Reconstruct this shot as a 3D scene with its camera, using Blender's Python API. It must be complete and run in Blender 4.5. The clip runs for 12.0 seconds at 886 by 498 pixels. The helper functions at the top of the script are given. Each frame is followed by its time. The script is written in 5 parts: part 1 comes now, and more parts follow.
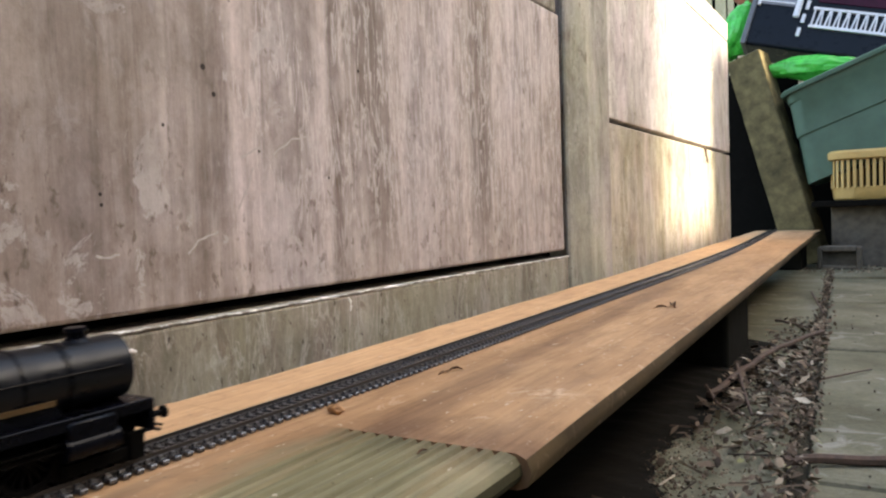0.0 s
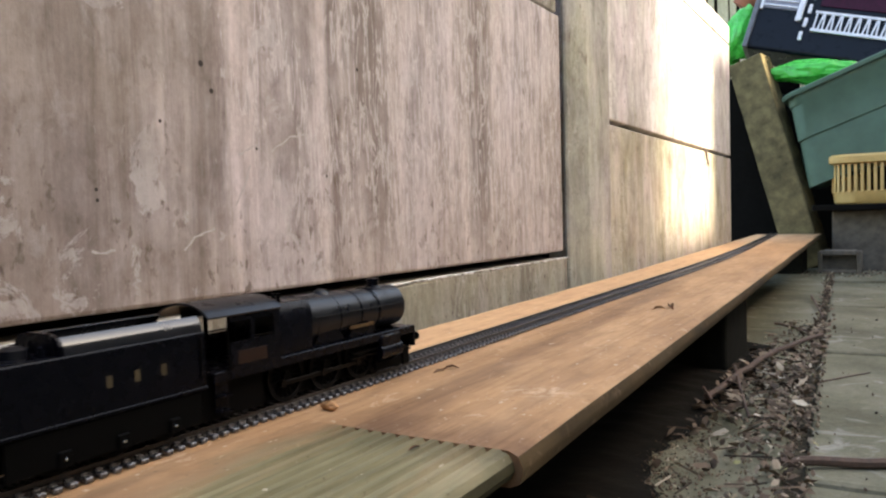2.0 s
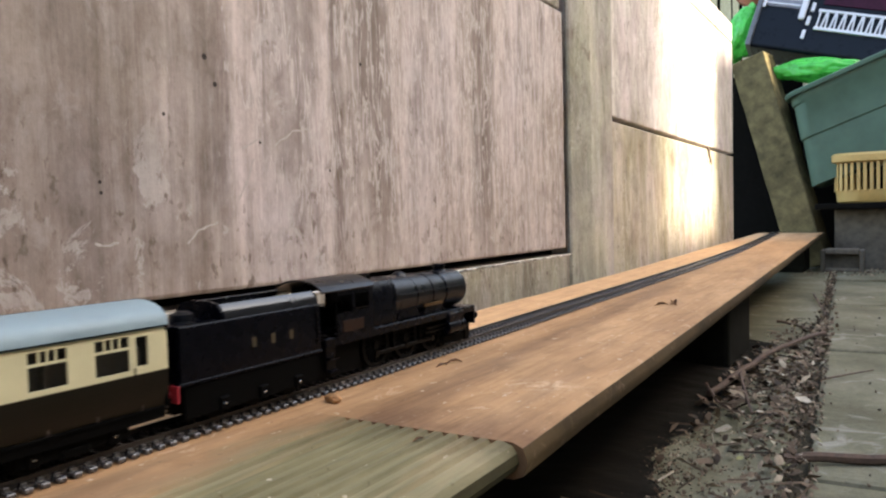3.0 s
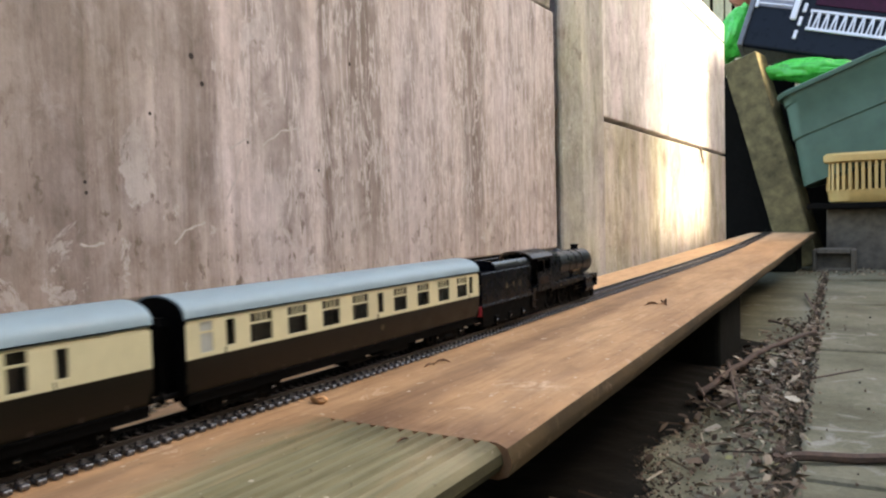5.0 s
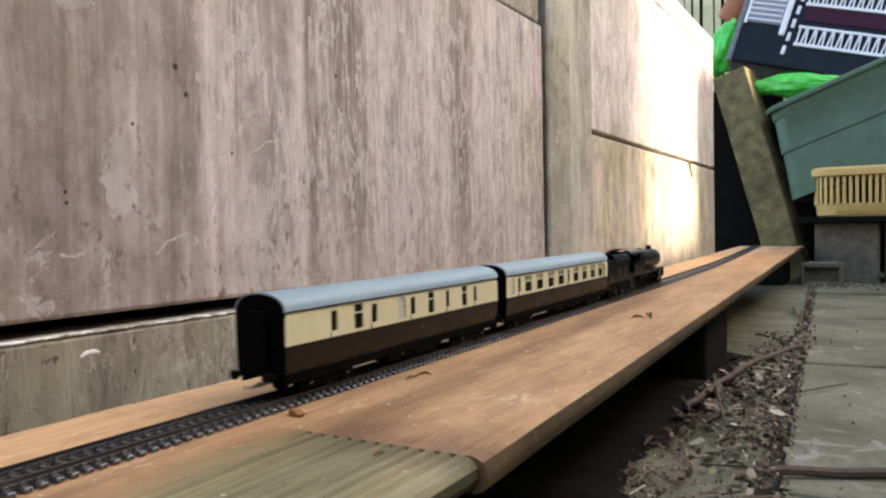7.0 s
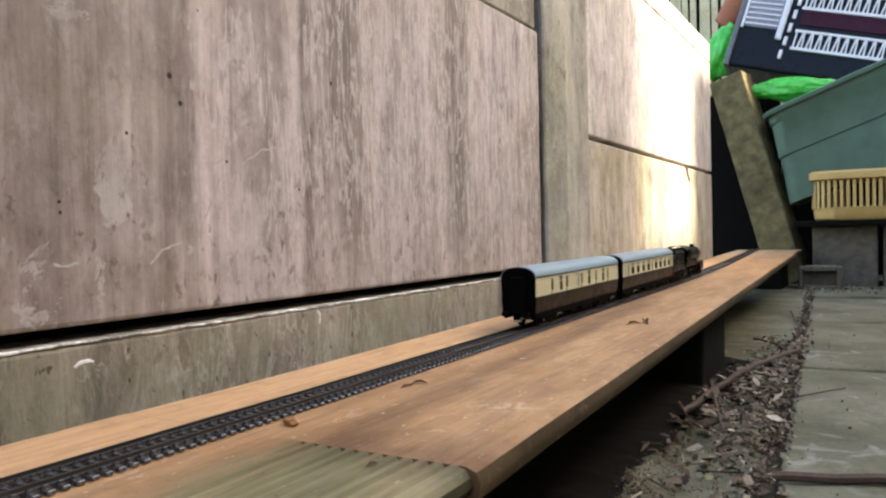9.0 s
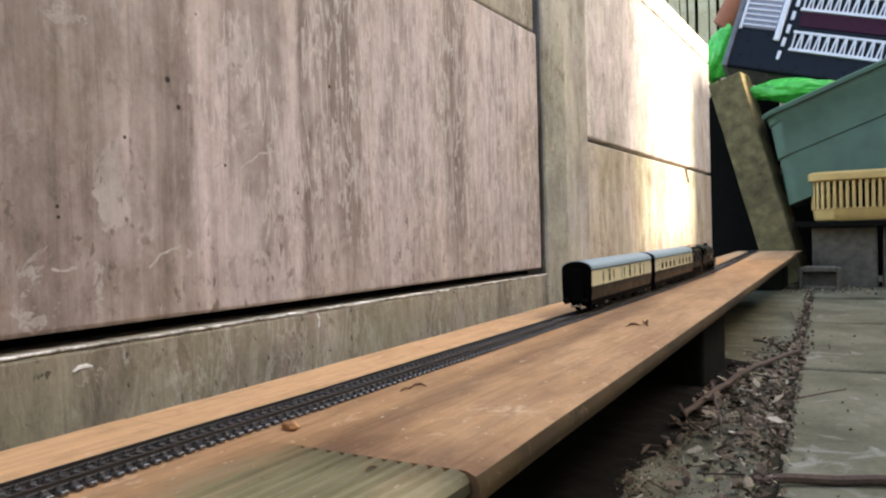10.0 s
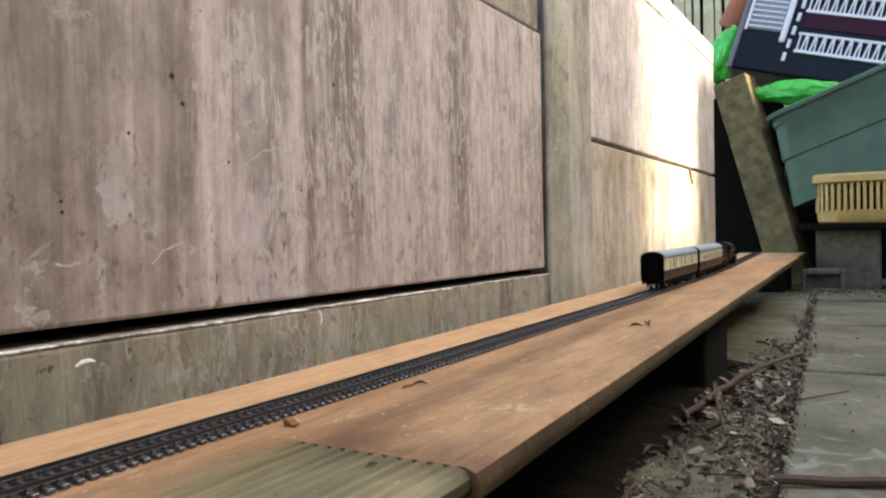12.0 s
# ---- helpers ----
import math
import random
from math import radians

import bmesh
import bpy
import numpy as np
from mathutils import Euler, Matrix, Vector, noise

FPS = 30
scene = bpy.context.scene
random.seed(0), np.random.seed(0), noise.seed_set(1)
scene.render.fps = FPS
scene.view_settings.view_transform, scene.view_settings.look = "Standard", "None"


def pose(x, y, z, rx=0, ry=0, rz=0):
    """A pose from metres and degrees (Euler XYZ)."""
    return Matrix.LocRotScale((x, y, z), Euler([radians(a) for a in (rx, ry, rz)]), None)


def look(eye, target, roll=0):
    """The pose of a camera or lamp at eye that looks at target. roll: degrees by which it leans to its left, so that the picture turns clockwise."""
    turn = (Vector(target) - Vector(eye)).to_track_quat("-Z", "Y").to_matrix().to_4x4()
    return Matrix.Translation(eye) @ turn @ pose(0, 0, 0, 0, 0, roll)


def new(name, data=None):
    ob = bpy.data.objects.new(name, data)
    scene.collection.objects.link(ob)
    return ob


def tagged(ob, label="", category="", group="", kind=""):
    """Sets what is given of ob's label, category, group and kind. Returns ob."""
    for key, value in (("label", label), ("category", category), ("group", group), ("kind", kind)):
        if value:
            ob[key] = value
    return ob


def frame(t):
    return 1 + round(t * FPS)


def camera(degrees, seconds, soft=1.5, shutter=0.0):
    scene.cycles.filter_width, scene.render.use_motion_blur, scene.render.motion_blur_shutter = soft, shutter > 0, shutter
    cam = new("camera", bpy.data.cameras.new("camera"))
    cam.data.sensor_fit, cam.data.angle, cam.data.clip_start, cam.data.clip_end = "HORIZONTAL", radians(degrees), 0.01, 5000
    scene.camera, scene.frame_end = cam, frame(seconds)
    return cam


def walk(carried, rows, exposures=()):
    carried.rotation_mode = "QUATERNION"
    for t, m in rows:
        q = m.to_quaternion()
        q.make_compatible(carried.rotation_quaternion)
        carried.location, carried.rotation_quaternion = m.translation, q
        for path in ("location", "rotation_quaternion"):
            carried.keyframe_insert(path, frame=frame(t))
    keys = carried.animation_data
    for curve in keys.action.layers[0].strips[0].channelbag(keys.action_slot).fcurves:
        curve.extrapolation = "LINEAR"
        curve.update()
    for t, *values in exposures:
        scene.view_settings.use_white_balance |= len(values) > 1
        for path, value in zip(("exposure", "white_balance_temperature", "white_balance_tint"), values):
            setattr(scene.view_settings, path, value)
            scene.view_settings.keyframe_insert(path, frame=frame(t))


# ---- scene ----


def view(x, y, z, yaw, pitch, roll):
    """Camera pose: yaw to the left of +y, pitch upwards, roll, in degrees."""
    a, b = radians(yaw), radians(pitch)
    way = Vector((-math.sin(a) * math.cos(b), math.cos(a) * math.cos(b), math.sin(b)))
    return look((x, y, z), Vector((x, y, z)) + way, roll)


cam = camera(61.06, 12.0, soft=2.2, shutter=0.5)
walk(cam, [
    (0.0, view(0.2782, -0.0106, 0.1017, 30.833, -2.504, -1.995)),
    (0.5, view(0.2787, -0.0098, 0.1008, 30.888, -2.417, -1.848)),
    (1.0, view(0.2795, -0.0094, 0.0997, 31.028, -2.421, -1.764)),
    (1.5, view(0.2805, -0.0087, 0.1002, 30.973, -2.408, -1.632)),
    (2.0, view(0.2806, -0.0086, 0.0991, 30.911, -2.353, -1.577)),
    (2.5, view(0.2791, -0.0085, 0.0978, 30.922, -2.347, -1.631)),
    (3.0, view(0.2791, -0.0088, 0.0959, 31.031, -2.452, -1.436)),
    (5.0, view(0.2824, -0.0057, 0.0957, 30.613, -2.459, -1.480)),
    (5.5, view(0.2835, -0.0055, 0.0965, 30.584, -1.807, -0.953)),
    (6.0, view(0.2844, -0.0041, 0.0975, 30.388, -1.511, -1.074)),
    (6.5, view(0.2864, -0.0017, 0.0980, 30.190, -1.498, -1.267)),
    (7.0, view(0.2875, -0.0023, 0.0961, 29.977, -1.601, -1.134)),
    (9.0, view(0.2900, -0.0007, 0.0983, 29.891, -1.263, -1.366)),
    (9.5, view(0.2896, -0.0003, 0.0986, 29.947, -1.164, -1.447)),
    (10.0, view(0.2901, 0.0002, 0.0987, 29.871, -1.086, -1.602)),
    (10.5, view(0.2903, 0.0003, 0.0990, 29.872, -1.172, -1.723)),
    (11.0, view(0.2902, 0.0003, 0.0985, 29.937, -1.001, -1.592)),
    (11.5, view(0.2904, -0.0001, 0.0980, 30.141, -0.964, -1.577)),
    (12.0, view(0.2909, -0.0000, 0.0975, 30.121, -1.097, -1.192)),
], exposures=[(0.0, 2.57, 7500, 6.5), (2.0, 2.67, 7500, 6.5), (5.0, 2.70, 7500, 6.5), (7.0, 2.65, 7500, 6.5), (9.5, 2.56, 7500, 6.5), (12.0, 2.50, 7500, 6.5)])

# ---- world and sun ----
SUN = Vector((0.75, 0.25, 0.60)).normalized()
world = bpy.data.worlds.new("sky")
scene.world = world
world.use_nodes = True
wn, wl = world.node_tree.nodes, world.node_tree.links
sky = wn.new("ShaderNodeTexSky")
sky.sky_type, sky.sun_disc = "NISHITA", False
sky.sun_elevation = math.asin(SUN.z)
sky.sun_rotation = math.atan2(SUN.x, SUN.y)
sky.dust_density, sky.ozone_density = 3.0, 1.0
wl.new(sky.outputs[0], wn["Background"].inputs[0])
wn["Background"].inputs[1].default_value = 0.15
sun = new("sun", bpy.data.lights.new("sun", "SUN"))
sun.data.energy, sun.data.angle, sun.data.color = 2.8, radians(3.0), (1.0, 0.93, 0.82)
sun.matrix_world = look(SUN * 20, (0, 0, 0))


# ---- materials ----
def mat(name, rough=0.6, metal=0.0, spec=0.5):
    m = bpy.data.materials.new(name)
    m.use_nodes = True
    b = m.node_tree.nodes["Principled BSDF"]
    b.inputs["Roughness"].default_value = rough
    b.inputs["Metallic"].default_value = metal
    b.inputs["Specular IOR Level"].default_value = spec
    return m, m.node_tree.nodes, m.node_tree.links, b


def coords(nt, scale, source="Object"):
    tc = nt.nodes.new("ShaderNodeTexCoord")
    mp = nt.nodes.new("ShaderNodeMapping")
    mp.inputs["Scale"].default_value = scale
    nt.links.new(tc.outputs[source], mp.inputs[0])
    return mp.outputs[0]


def noise_tex(nt, vec, scale, detail=4.0, rough=0.6, distort=0.0):
    n = nt.nodes.new("ShaderNodeTexNoise")
    n.inputs["Scale"].default_value, n.inputs["Detail"].default_value = scale, detail
    n.inputs["Roughness"].default_value, n.inputs["Distortion"].default_value = rough, distort
    nt.links.new(vec, n.inputs["Vector"])
    return n.outputs["Fac"]


def ramp(nt, fac, stops):
    r = nt.nodes.new("ShaderNodeValToRGB")
    el = r.color_ramp.elements
    while len(el) < len(stops):
        el.new(0.5)
    for e, (p, c) in zip(el, stops):
        e.position, e.color = p, (*c, 1) if len(c) == 3 else c
    nt.links.new(fac, r.inputs[0])
    return r.outputs[0]


def grey(p0, v0, p1, v1):
    return [(p0, (v0, v0, v0)), (p1, (v1, v1, v1))]


def mix(nt, fac, a, b, mode="MIX"):
    m = nt.nodes.new("ShaderNodeMix")
    m.data_type, m.blend_type = "RGBA", mode
    for sock, v in ((m.inputs[0], fac), (m.inputs[6], a), (m.inputs[7], b)):
        if isinstance(v, tuple):
            sock.default_value = (*v, 1)
        elif isinstance(v, (int, float)):
            sock.default_value = v
        else:
            nt.links.new(v, sock)
    return m.outputs[2]


def bump(nt, b, height, strength, dist):
    n = nt.nodes.new("ShaderNodeBump")
    n.inputs["Strength"].default_value, n.inputs["Distance"].default_value = strength, dist
    nt.links.new(height, n.inputs["Height"])
    nt.links.new(n.outputs[0], b.inputs["Normal"])


def simple(name, color, rough=0.5, metal=0.0, vary=0.25, scale=60.0, bumpy=0.0, spec=0.5):
    """A plain paint or plastic with grain and faint dirt."""
    m, n, l, b = mat(name, rough, metal, spec)
    nt = m.node_tree
    v = coords(nt, (1, 1, 1))
    f1 = noise_tex(nt, v, scale, 5)
    f2 = noise_tex(nt, v, scale * 0.17, 3)
    lo = tuple(c * (1 - vary) for c in color)
    hi = tuple(min(1, c * (1 + vary)) for c in color)
    c1 = ramp(nt, f1, [(0.3, lo), (0.7, hi)])
    c2 = ramp(nt, f2, grey(0.35, 1 - vary, 0.65, 1.0))
    l.new(mix(nt, 0.6, c1, c2, "MULTIPLY"), b.inputs["Base Color"])
    l.new(ramp(nt, f1, grey(0.3, max(0, rough - 0.1), 0.7, min(1, rough + 0.12))), b.inputs["Roughness"])
    if bumpy:
        bump(nt, b, f1, bumpy, 0.002)
    return m


def streaked_concrete(name, stops, white, seed, moss=0.0, lime=0.6, pits=0.665, end_dark=0.0):
    """Cast concrete with rain streaks, pits and pale lime runs; local y along the fence, z up."""
    m, n, l, b = mat(name, 0.85, 0, 0.3)
    nt = m.node_tree
    off = nt.nodes.new("ShaderNodeVectorMath")
    tc = nt.nodes.new("ShaderNodeTexCoord")
    off.inputs[1].default_value = (seed, seed * 1.7, seed * 0.6)
    l.new(tc.outputs["Object"], off.inputs[0])

    def sc(s):
        mp = nt.nodes.new("ShaderNodeMapping")
        mp.inputs["Scale"].default_value = s
        l.new(off.outputs[0], mp.inputs[0])
        return mp.outputs[0]

    broad = noise_tex(nt, sc((6, 8.5, 1.3)), 2.2, 6, 0.62, 0.6)
    fine = noise_tex(nt, sc((40, 50, 5.5)), 2.0, 7, 0.72, 0.9)
    blot = noise_tex(nt, sc((1, 1, 0.55)), 20, 8, 0.72, 0.5)
    grain = noise_tex(nt, sc((1, 1, 0.8)), 230, 6, 0.7)
    col = ramp(nt, broad, stops)
    tint = noise_tex(nt, sc((1, 1, 0.45)), 11, 4, 0.6, 0.4)
    col = mix(nt, 0.8, col, ramp(nt, tint, [(0.38, (0.98, 1.0, 0.92)), (0.5, (1.0, 1.0, 1.0)), (0.62, (1.05, 0.985, 1.06))]), "MULTIPLY")
    col = mix(nt, 0.26, col, ramp(nt, fine, [(0.3, (0.42, 0.385, 0.36)), (0.5, (0.97, 0.95, 0.94)), (0.68, (1.35, 1.33, 1.33))]), "MULTIPLY")
    col = mix(nt, 0.72, col, ramp(nt, blot, [(0.34, (0.52, 0.485, 0.46)), (0.5, (0.98, 0.98, 0.98)), (0.66, (1.30, 1.29, 1.29))]), "MULTIPLY")
    # pale runs that wander downwards
    runs = noise_tex(nt, sc((18, 26, 5.0)), 1.5, 7, 0.66, 0.9)
    line = ramp(nt, runs, [(0.475, (0, 0, 0)), (0.497, (1, 1, 1)), (0.503, (1, 1, 1)), (0.525, (0, 0, 0))])
    where = ramp(nt, noise_tex(nt, sc((3, 5, 3.4)), 2.1, 4), grey(0.44, 0, 0.62, lime))
    col = mix(nt, mix(nt, 1.0, line, where, "MULTIPLY"), col, white)
    # short crooked lime trails
    worm = noise_tex(nt, sc((30, 46, 17)), 1.6, 3, 0.55, 1.2)
    trail = ramp(nt, worm, [(0.474, (0, 0, 0)), (0.493, (1, 1, 1)), (0.507, (1, 1, 1)), (0.526, (0, 0, 0))])
    some = ramp(nt, noise_tex(nt, sc((6, 11, 6)), 2.6, 4, 0.6), grey(0.525, 0, 0.63, lime * 1.1))
    col = mix(nt, mix(nt, 1.0, trail, some, "MULTIPLY"), col, white)
    # brown flecks and round blow-holes
    fleck = noise_tex(nt, sc((1, 1, 0.5)), 85, 4, 0.62, 0.3)
    patch = ramp(nt, noise_tex(nt, sc((1, 1, 0.4)), 10, 4, 0.6), grey(0.40, 0.15, 0.60, 1.0))
    col = mix(nt, mix(nt, 1.0, ramp(nt, fleck, grey(0.585, 0, 0.66, 0.62)), patch, "MULTIPLY"), col, (0.19, 0.145, 0.112))
    vo = nt.nodes.new("ShaderNodeTexVoronoi")
    vo.inputs["Scale"].default_value = 17.0
    l.new(sc((0, 1, 1)), vo.inputs["Vector"])
    col = mix(nt, ramp(nt, vo.outputs["Distance"], [(0.014, (0.55, 0.55, 0.55)), (0.030, (0, 0, 0))]), col, (0.04, 0.03, 0.024))
    # pits
    pit = noise_tex(nt, sc((1, 1, 0.6)), 165, 3, 0.6)
    col = mix(nt, ramp(nt, pit, grey(pits, 0, pits + 0.05, 0.8)), col, (0.075, 0.057, 0.045))
    col = mix(nt, 0.3, col, ramp(nt, grain, grey(0.3, 0.55, 0.7, 1.3)), "MULTIPLY")
    if end_dark:
        # brown-grey darkening over one end of the panel, ragged at its border
        sy = nt.nodes.new("ShaderNodeSeparateXYZ")
        l.new(tc.outputs["Object"], sy.inputs[0])
        wob = nt.nodes.new("ShaderNodeMath")
        wob.operation = "MULTIPLY_ADD"
        l.new(noise_tex(nt, sc((5, 9, 2.5)), 2.2, 6, 0.65, 0.5), wob.inputs[0])
        wob.inputs[1].default_value = 0.26
        l.new(sy.outputs["Y"], wob.inputs[2])
        stain = ramp(nt, wob.outputs[0], [(0.40, (end_dark, end_dark, end_dark)), (0.54, (0, 0, 0))])
        col = mix(nt, stain, col, mix(nt, 1.0, col, (0.56, 0.52, 0.47), "MULTIPLY"))
    if moss:
        gm = ramp(nt, noise_tex(nt, sc((8, 8, 5)), 2.2, 5, 0.6), grey(0.42, 0, 0.7, moss))
        col = mix(nt, gm, col, mix(nt, 1.0, col, (0.86, 0.85, 0.72), "MULTIPLY"))
    l.new(col, b.inputs["Base Color"])
    h = mix(nt, 0.5, fine, grain)
    bump(nt, b, h, 0.45, 0.004)
    return m


BANDS = [(0.225, 0.93), (0.250, 0.90), (0.256, 0.76), (0.270, 0.80), (0.279, 0.95), (0.335, 0.96), (0.345, 0.82), (0.372, 0.80), (0.383, 1.20), (0.415, 1.12), (0.424, 0.98), (0.436, 0.90), (0.468, 0.86),
         (0.479, 1.14), (0.497, 1.10), (0.506, 0.80), (0.516, 1.00), (0.531, 0.80), (0.583, 0.76), (0.596, 1.08), (0.640, 1.02), (0.660, 1.00), (0.700, 1.08), (0.742, 1.06), (0.755, 0.72), (0.790, 0.76),
         (0.808, 1.14), (0.850, 1.08), (0.880, 0.98), (0.960, 1.02), (1.020, 0.94)]
HOLES = [(0.3608, 0.2117, 0.0026), (0.3695, 0.1937, 0.0022), (0.3248, 0.1683, 0.0015), (0.4118, 0.1558, 0.0015), (0.5401, 0.2348, 0.0019), (0.2762, 0.1222, 0.0014), (0.2767, 0.1157, 0.0014), (0.4930, 0.1377, 0.0015)]


def banded_panel():
    """Mauve-grey cast panel with long rain bands, brush-like streaks, lime veins, flecks and blow-holes; local y along the fence, z up."""
    m, n, l, b = mat("panel_concrete", 0.85, 0, 0.3)
    nt = m.node_tree
    tc = nt.nodes.new("ShaderNodeTexCoord")
    sep = nt.nodes.new("ShaderNodeSeparateXYZ")
    l.new(tc.outputs["Object"], sep.inputs[0])

    def sc(s, o=0.0):
        mp = nt.nodes.new("ShaderNodeMapping")
        mp.inputs["Scale"].default_value = s
        mp.inputs["Location"].default_value = (o, o * 1.3, o * 0.7)
        l.new(tc.outputs["Object"], mp.inputs[0])
        return mp.outputs[0]

    def calc(op, a, c, d=None):
        k = nt.nodes.new("ShaderNodeMath")
        k.operation = op
        for i, v in enumerate((a, c, d)):
            if v is None:
                continue
            if isinstance(v, (int, float)):
                k.inputs[i].default_value = v
            else:
                l.new(v, k.inputs[i])
        return k.outputs[0]

    # rain bands, their borders wandering and feathered
    wander = noise_tex(nt, sc((0, 26, 5.5), 1.0), 1.6, 6, 0.66, 0.4)
    yy = calc("MULTIPLY_ADD", wander, 0.050, sep.outputs["Y"])
    pos = calc("MULTIPLY_ADD", yy, 1.25, -0.3062)
    bands = ramp(nt, pos, [((y + 0.025) * 1.25 - 0.3062, (v ** 1.35, v ** 1.35, v ** 1.45) if v > 1 else (v ** 1.5, v ** 1.62, v ** 1.75)) for y, v in BANDS])
    tone = noise_tex(nt, sc((1, 1, 0.5), 2.0), 7, 4, 0.55, 0.3)
    col = ramp(nt, tone, [(0.32, (0.350, 0.292, 0.258)), (0.5, (0.430, 0.370, 0.350)), (0.68, (0.475, 0.422, 0.425))])
    # the bands are washed out in the lowest hand's width
    low = calc("MULTIPLY_ADD", noise_tex(nt, sc((1, 12, 8), 3.0), 1.5, 4), 0.12, sep.outputs["Z"])
    keep = ramp(nt, low, grey(0.125, 0.30, 0.195, 1.0))
    col = mix(nt, keep, col, mix(nt, 1.0, col, bands, "MULTIPLY"))
    # brush-like vertical streaks at two widths
    wide = noise_tex(nt, sc((0, 42, 2.2), 4.0), 1.5, 5, 0.6, 0.5)
    thin = noise_tex(nt, sc((0, 150, 3.6), 5.0), 1.5, 4, 0.6, 0.35)
    col = mix(nt, 0.85, col, ramp(nt, wide, [(0.30, (0.66, 0.62, 0.59)), (0.5, (1.0, 0.99, 0.985)), (0.70, (1.24, 1.23, 1.24))]), "MULTIPLY")
    much = ramp(nt, noise_tex(nt, sc((1, 7, 4), 6.0), 1.6, 4), grey(0.38, 0.03, 0.62, 0.38))
    much = mix(nt, 1.0, much, keep, "MULTIPLY")
    col = mix(nt, much, col, ramp(nt, thin, [(0.34, (0.72, 0.68, 0.66)), (0.5, (1.0, 1.0, 1.0)), (0.66, (1.22, 1.21, 1.21))]), "MULTIPLY")
    # soft cloudy patches and smaller blotches
    cloud = noise_tex(nt, sc((1, 1, 0.7), 7.0), 24, 5, 0.6, 0.4)
    col = mix(nt, 0.75, col, ramp(nt, cloud, [(0.34, (0.70, 0.665, 0.63)), (0.5, (1.0, 1.0, 0.99)), (0.66, (1.18, 1.175, 1.18))]), "MULTIPLY")
    blot = noise_tex(nt, sc((1, 1, 0.6), 8.0), 75, 5, 0.65, 0.3)
    col = mix(nt, 0.55, col, ramp(nt, blot, [(0.34, (0.70, 0.66, 0.63)), (0.5, (1.0, 1.0, 1.0)), (0.66, (1.16, 1.16, 1.16))]), "MULTIPLY")
    # short wandering lime veins, thickest on the far half
    vein = noise_tex(nt, sc((0, 66, 10.5), 9.0), 1.5, 4, 0.62, 0.55)
    line = ramp(nt, vein, [(0.455, (0, 0, 0)), (0.490, (1, 1, 1)), (0.510, (1, 1, 1)), (0.545, (0, 0, 0))])
    half = ramp(nt, calc("MULTIPLY_ADD", noise_tex(nt, sc((1, 9, 5), 10.0), 1.7, 4, 0.6), 1.1, sep.outputs["Y"]), grey(0.98, 0.0, 1.24, 0.58))
    half = mix(nt, 1.0, half, keep, "MULTIPLY")
    col = mix(nt, mix(nt, 1.0, line, half, "MULTIPLY"), col, (0.66, 0.60, 0.585))
    # dark little runs between the veins
    run = noise_tex(nt, sc((0, 130, 26), 11.0), 1.4, 3, 0.6, 0.4)
    col = mix(nt, mix(nt, 1.0, ramp(nt, run, grey(0.585, 0, 0.67, 0.75)), half, "MULTIPLY"), col, (0.20, 0.165, 0.14))
    # brown flecks in clusters, most of them low down
    fleck = noise_tex(nt, sc((0, 1, 0.55), 12.0), 120, 3, 0.6, 0.3)
    patch = ramp(nt, calc("MULTIPLY_ADD", sep.outputs["Z"], -0.9, noise_tex(nt, sc((1, 1, 0.6), 13.0), 13, 4, 0.6)), grey(0.34, 0.0, 0.48, 0.85))
    col = mix(nt, mix(nt, 1.0, ramp(nt, fleck, grey(0.575, 0, 0.65, 0.9)), patch, "MULTIPLY"), col, (0.15, 0.112, 0.086))
    # darker brown over the near foot of the panel, ragged at its border
    foot = calc("ADD", calc("MULTIPLY_ADD", sep.outputs["Z"], 0.8, sep.outputs["Y"]), calc("MULTIPLY", noise_tex(nt, sc((1, 1, 0.8), 15.0), 11, 6, 0.65, 0.4), 0.30))
    col = mix(nt, ramp(nt, foot, grey(0.46, 0.85, 0.60, 0.0)), col, mix(nt, 1.0, col, (0.66, 0.62, 0.585), "MULTIPLY"))
    # pale lime bloom in clouds
    bloom = noise_tex(nt, sc((0, 17, 7), 16.0), 1.6, 7, 0.72, 0.6)
    col = mix(nt, ramp(nt, bloom, grey(0.57, 0, 0.72, 0.38)), col, (0.57, 0.525, 0.52))
    # plaster-like pale flakes with hard borders, and grey rubbed spots
    flake = noise_tex(nt, sc((0, 1, 0.75), 17.0), 30, 7, 0.72, 0.5)
    thick = ramp(nt, calc("MULTIPLY_ADD", sep.outputs["Z"], -0.7, noise_tex(nt, sc((1, 1, 0.8), 18.0), 9, 4)), grey(0.33, 0.15, 0.47, 0.8))
    col = mix(nt, mix(nt, 1.0, ramp(nt, flake, grey(0.565, 0, 0.60, 0.8)), thick, "MULTIPLY"), col, (0.52, 0.475, 0.46))
    rub = noise_tex(nt, sc((0, 1, 0.5), 19.0), 38, 6, 0.7, 0.4)
    col = mix(nt, mix(nt, 1.0, ramp(nt, rub, grey(0.57, 0, 0.66, 0.7)), thick, "MULTIPLY"), col, (0.24, 0.20, 0.175))
    # blow-holes
    vo = nt.nodes.new("ShaderNodeTexVoronoi")
    vo.inputs["Scale"].default_value = 21.0
    l.new(sc((0, 1, 1)), vo.inputs["Vector"])
    col = mix(nt, ramp(nt, vo.outputs["Distance"], [(0.012, (0.75, 0.75, 0.75)), (0.030, (0, 0, 0))]), col, (0.06, 0.045, 0.035))
    flat = sc((0, 1, 1))
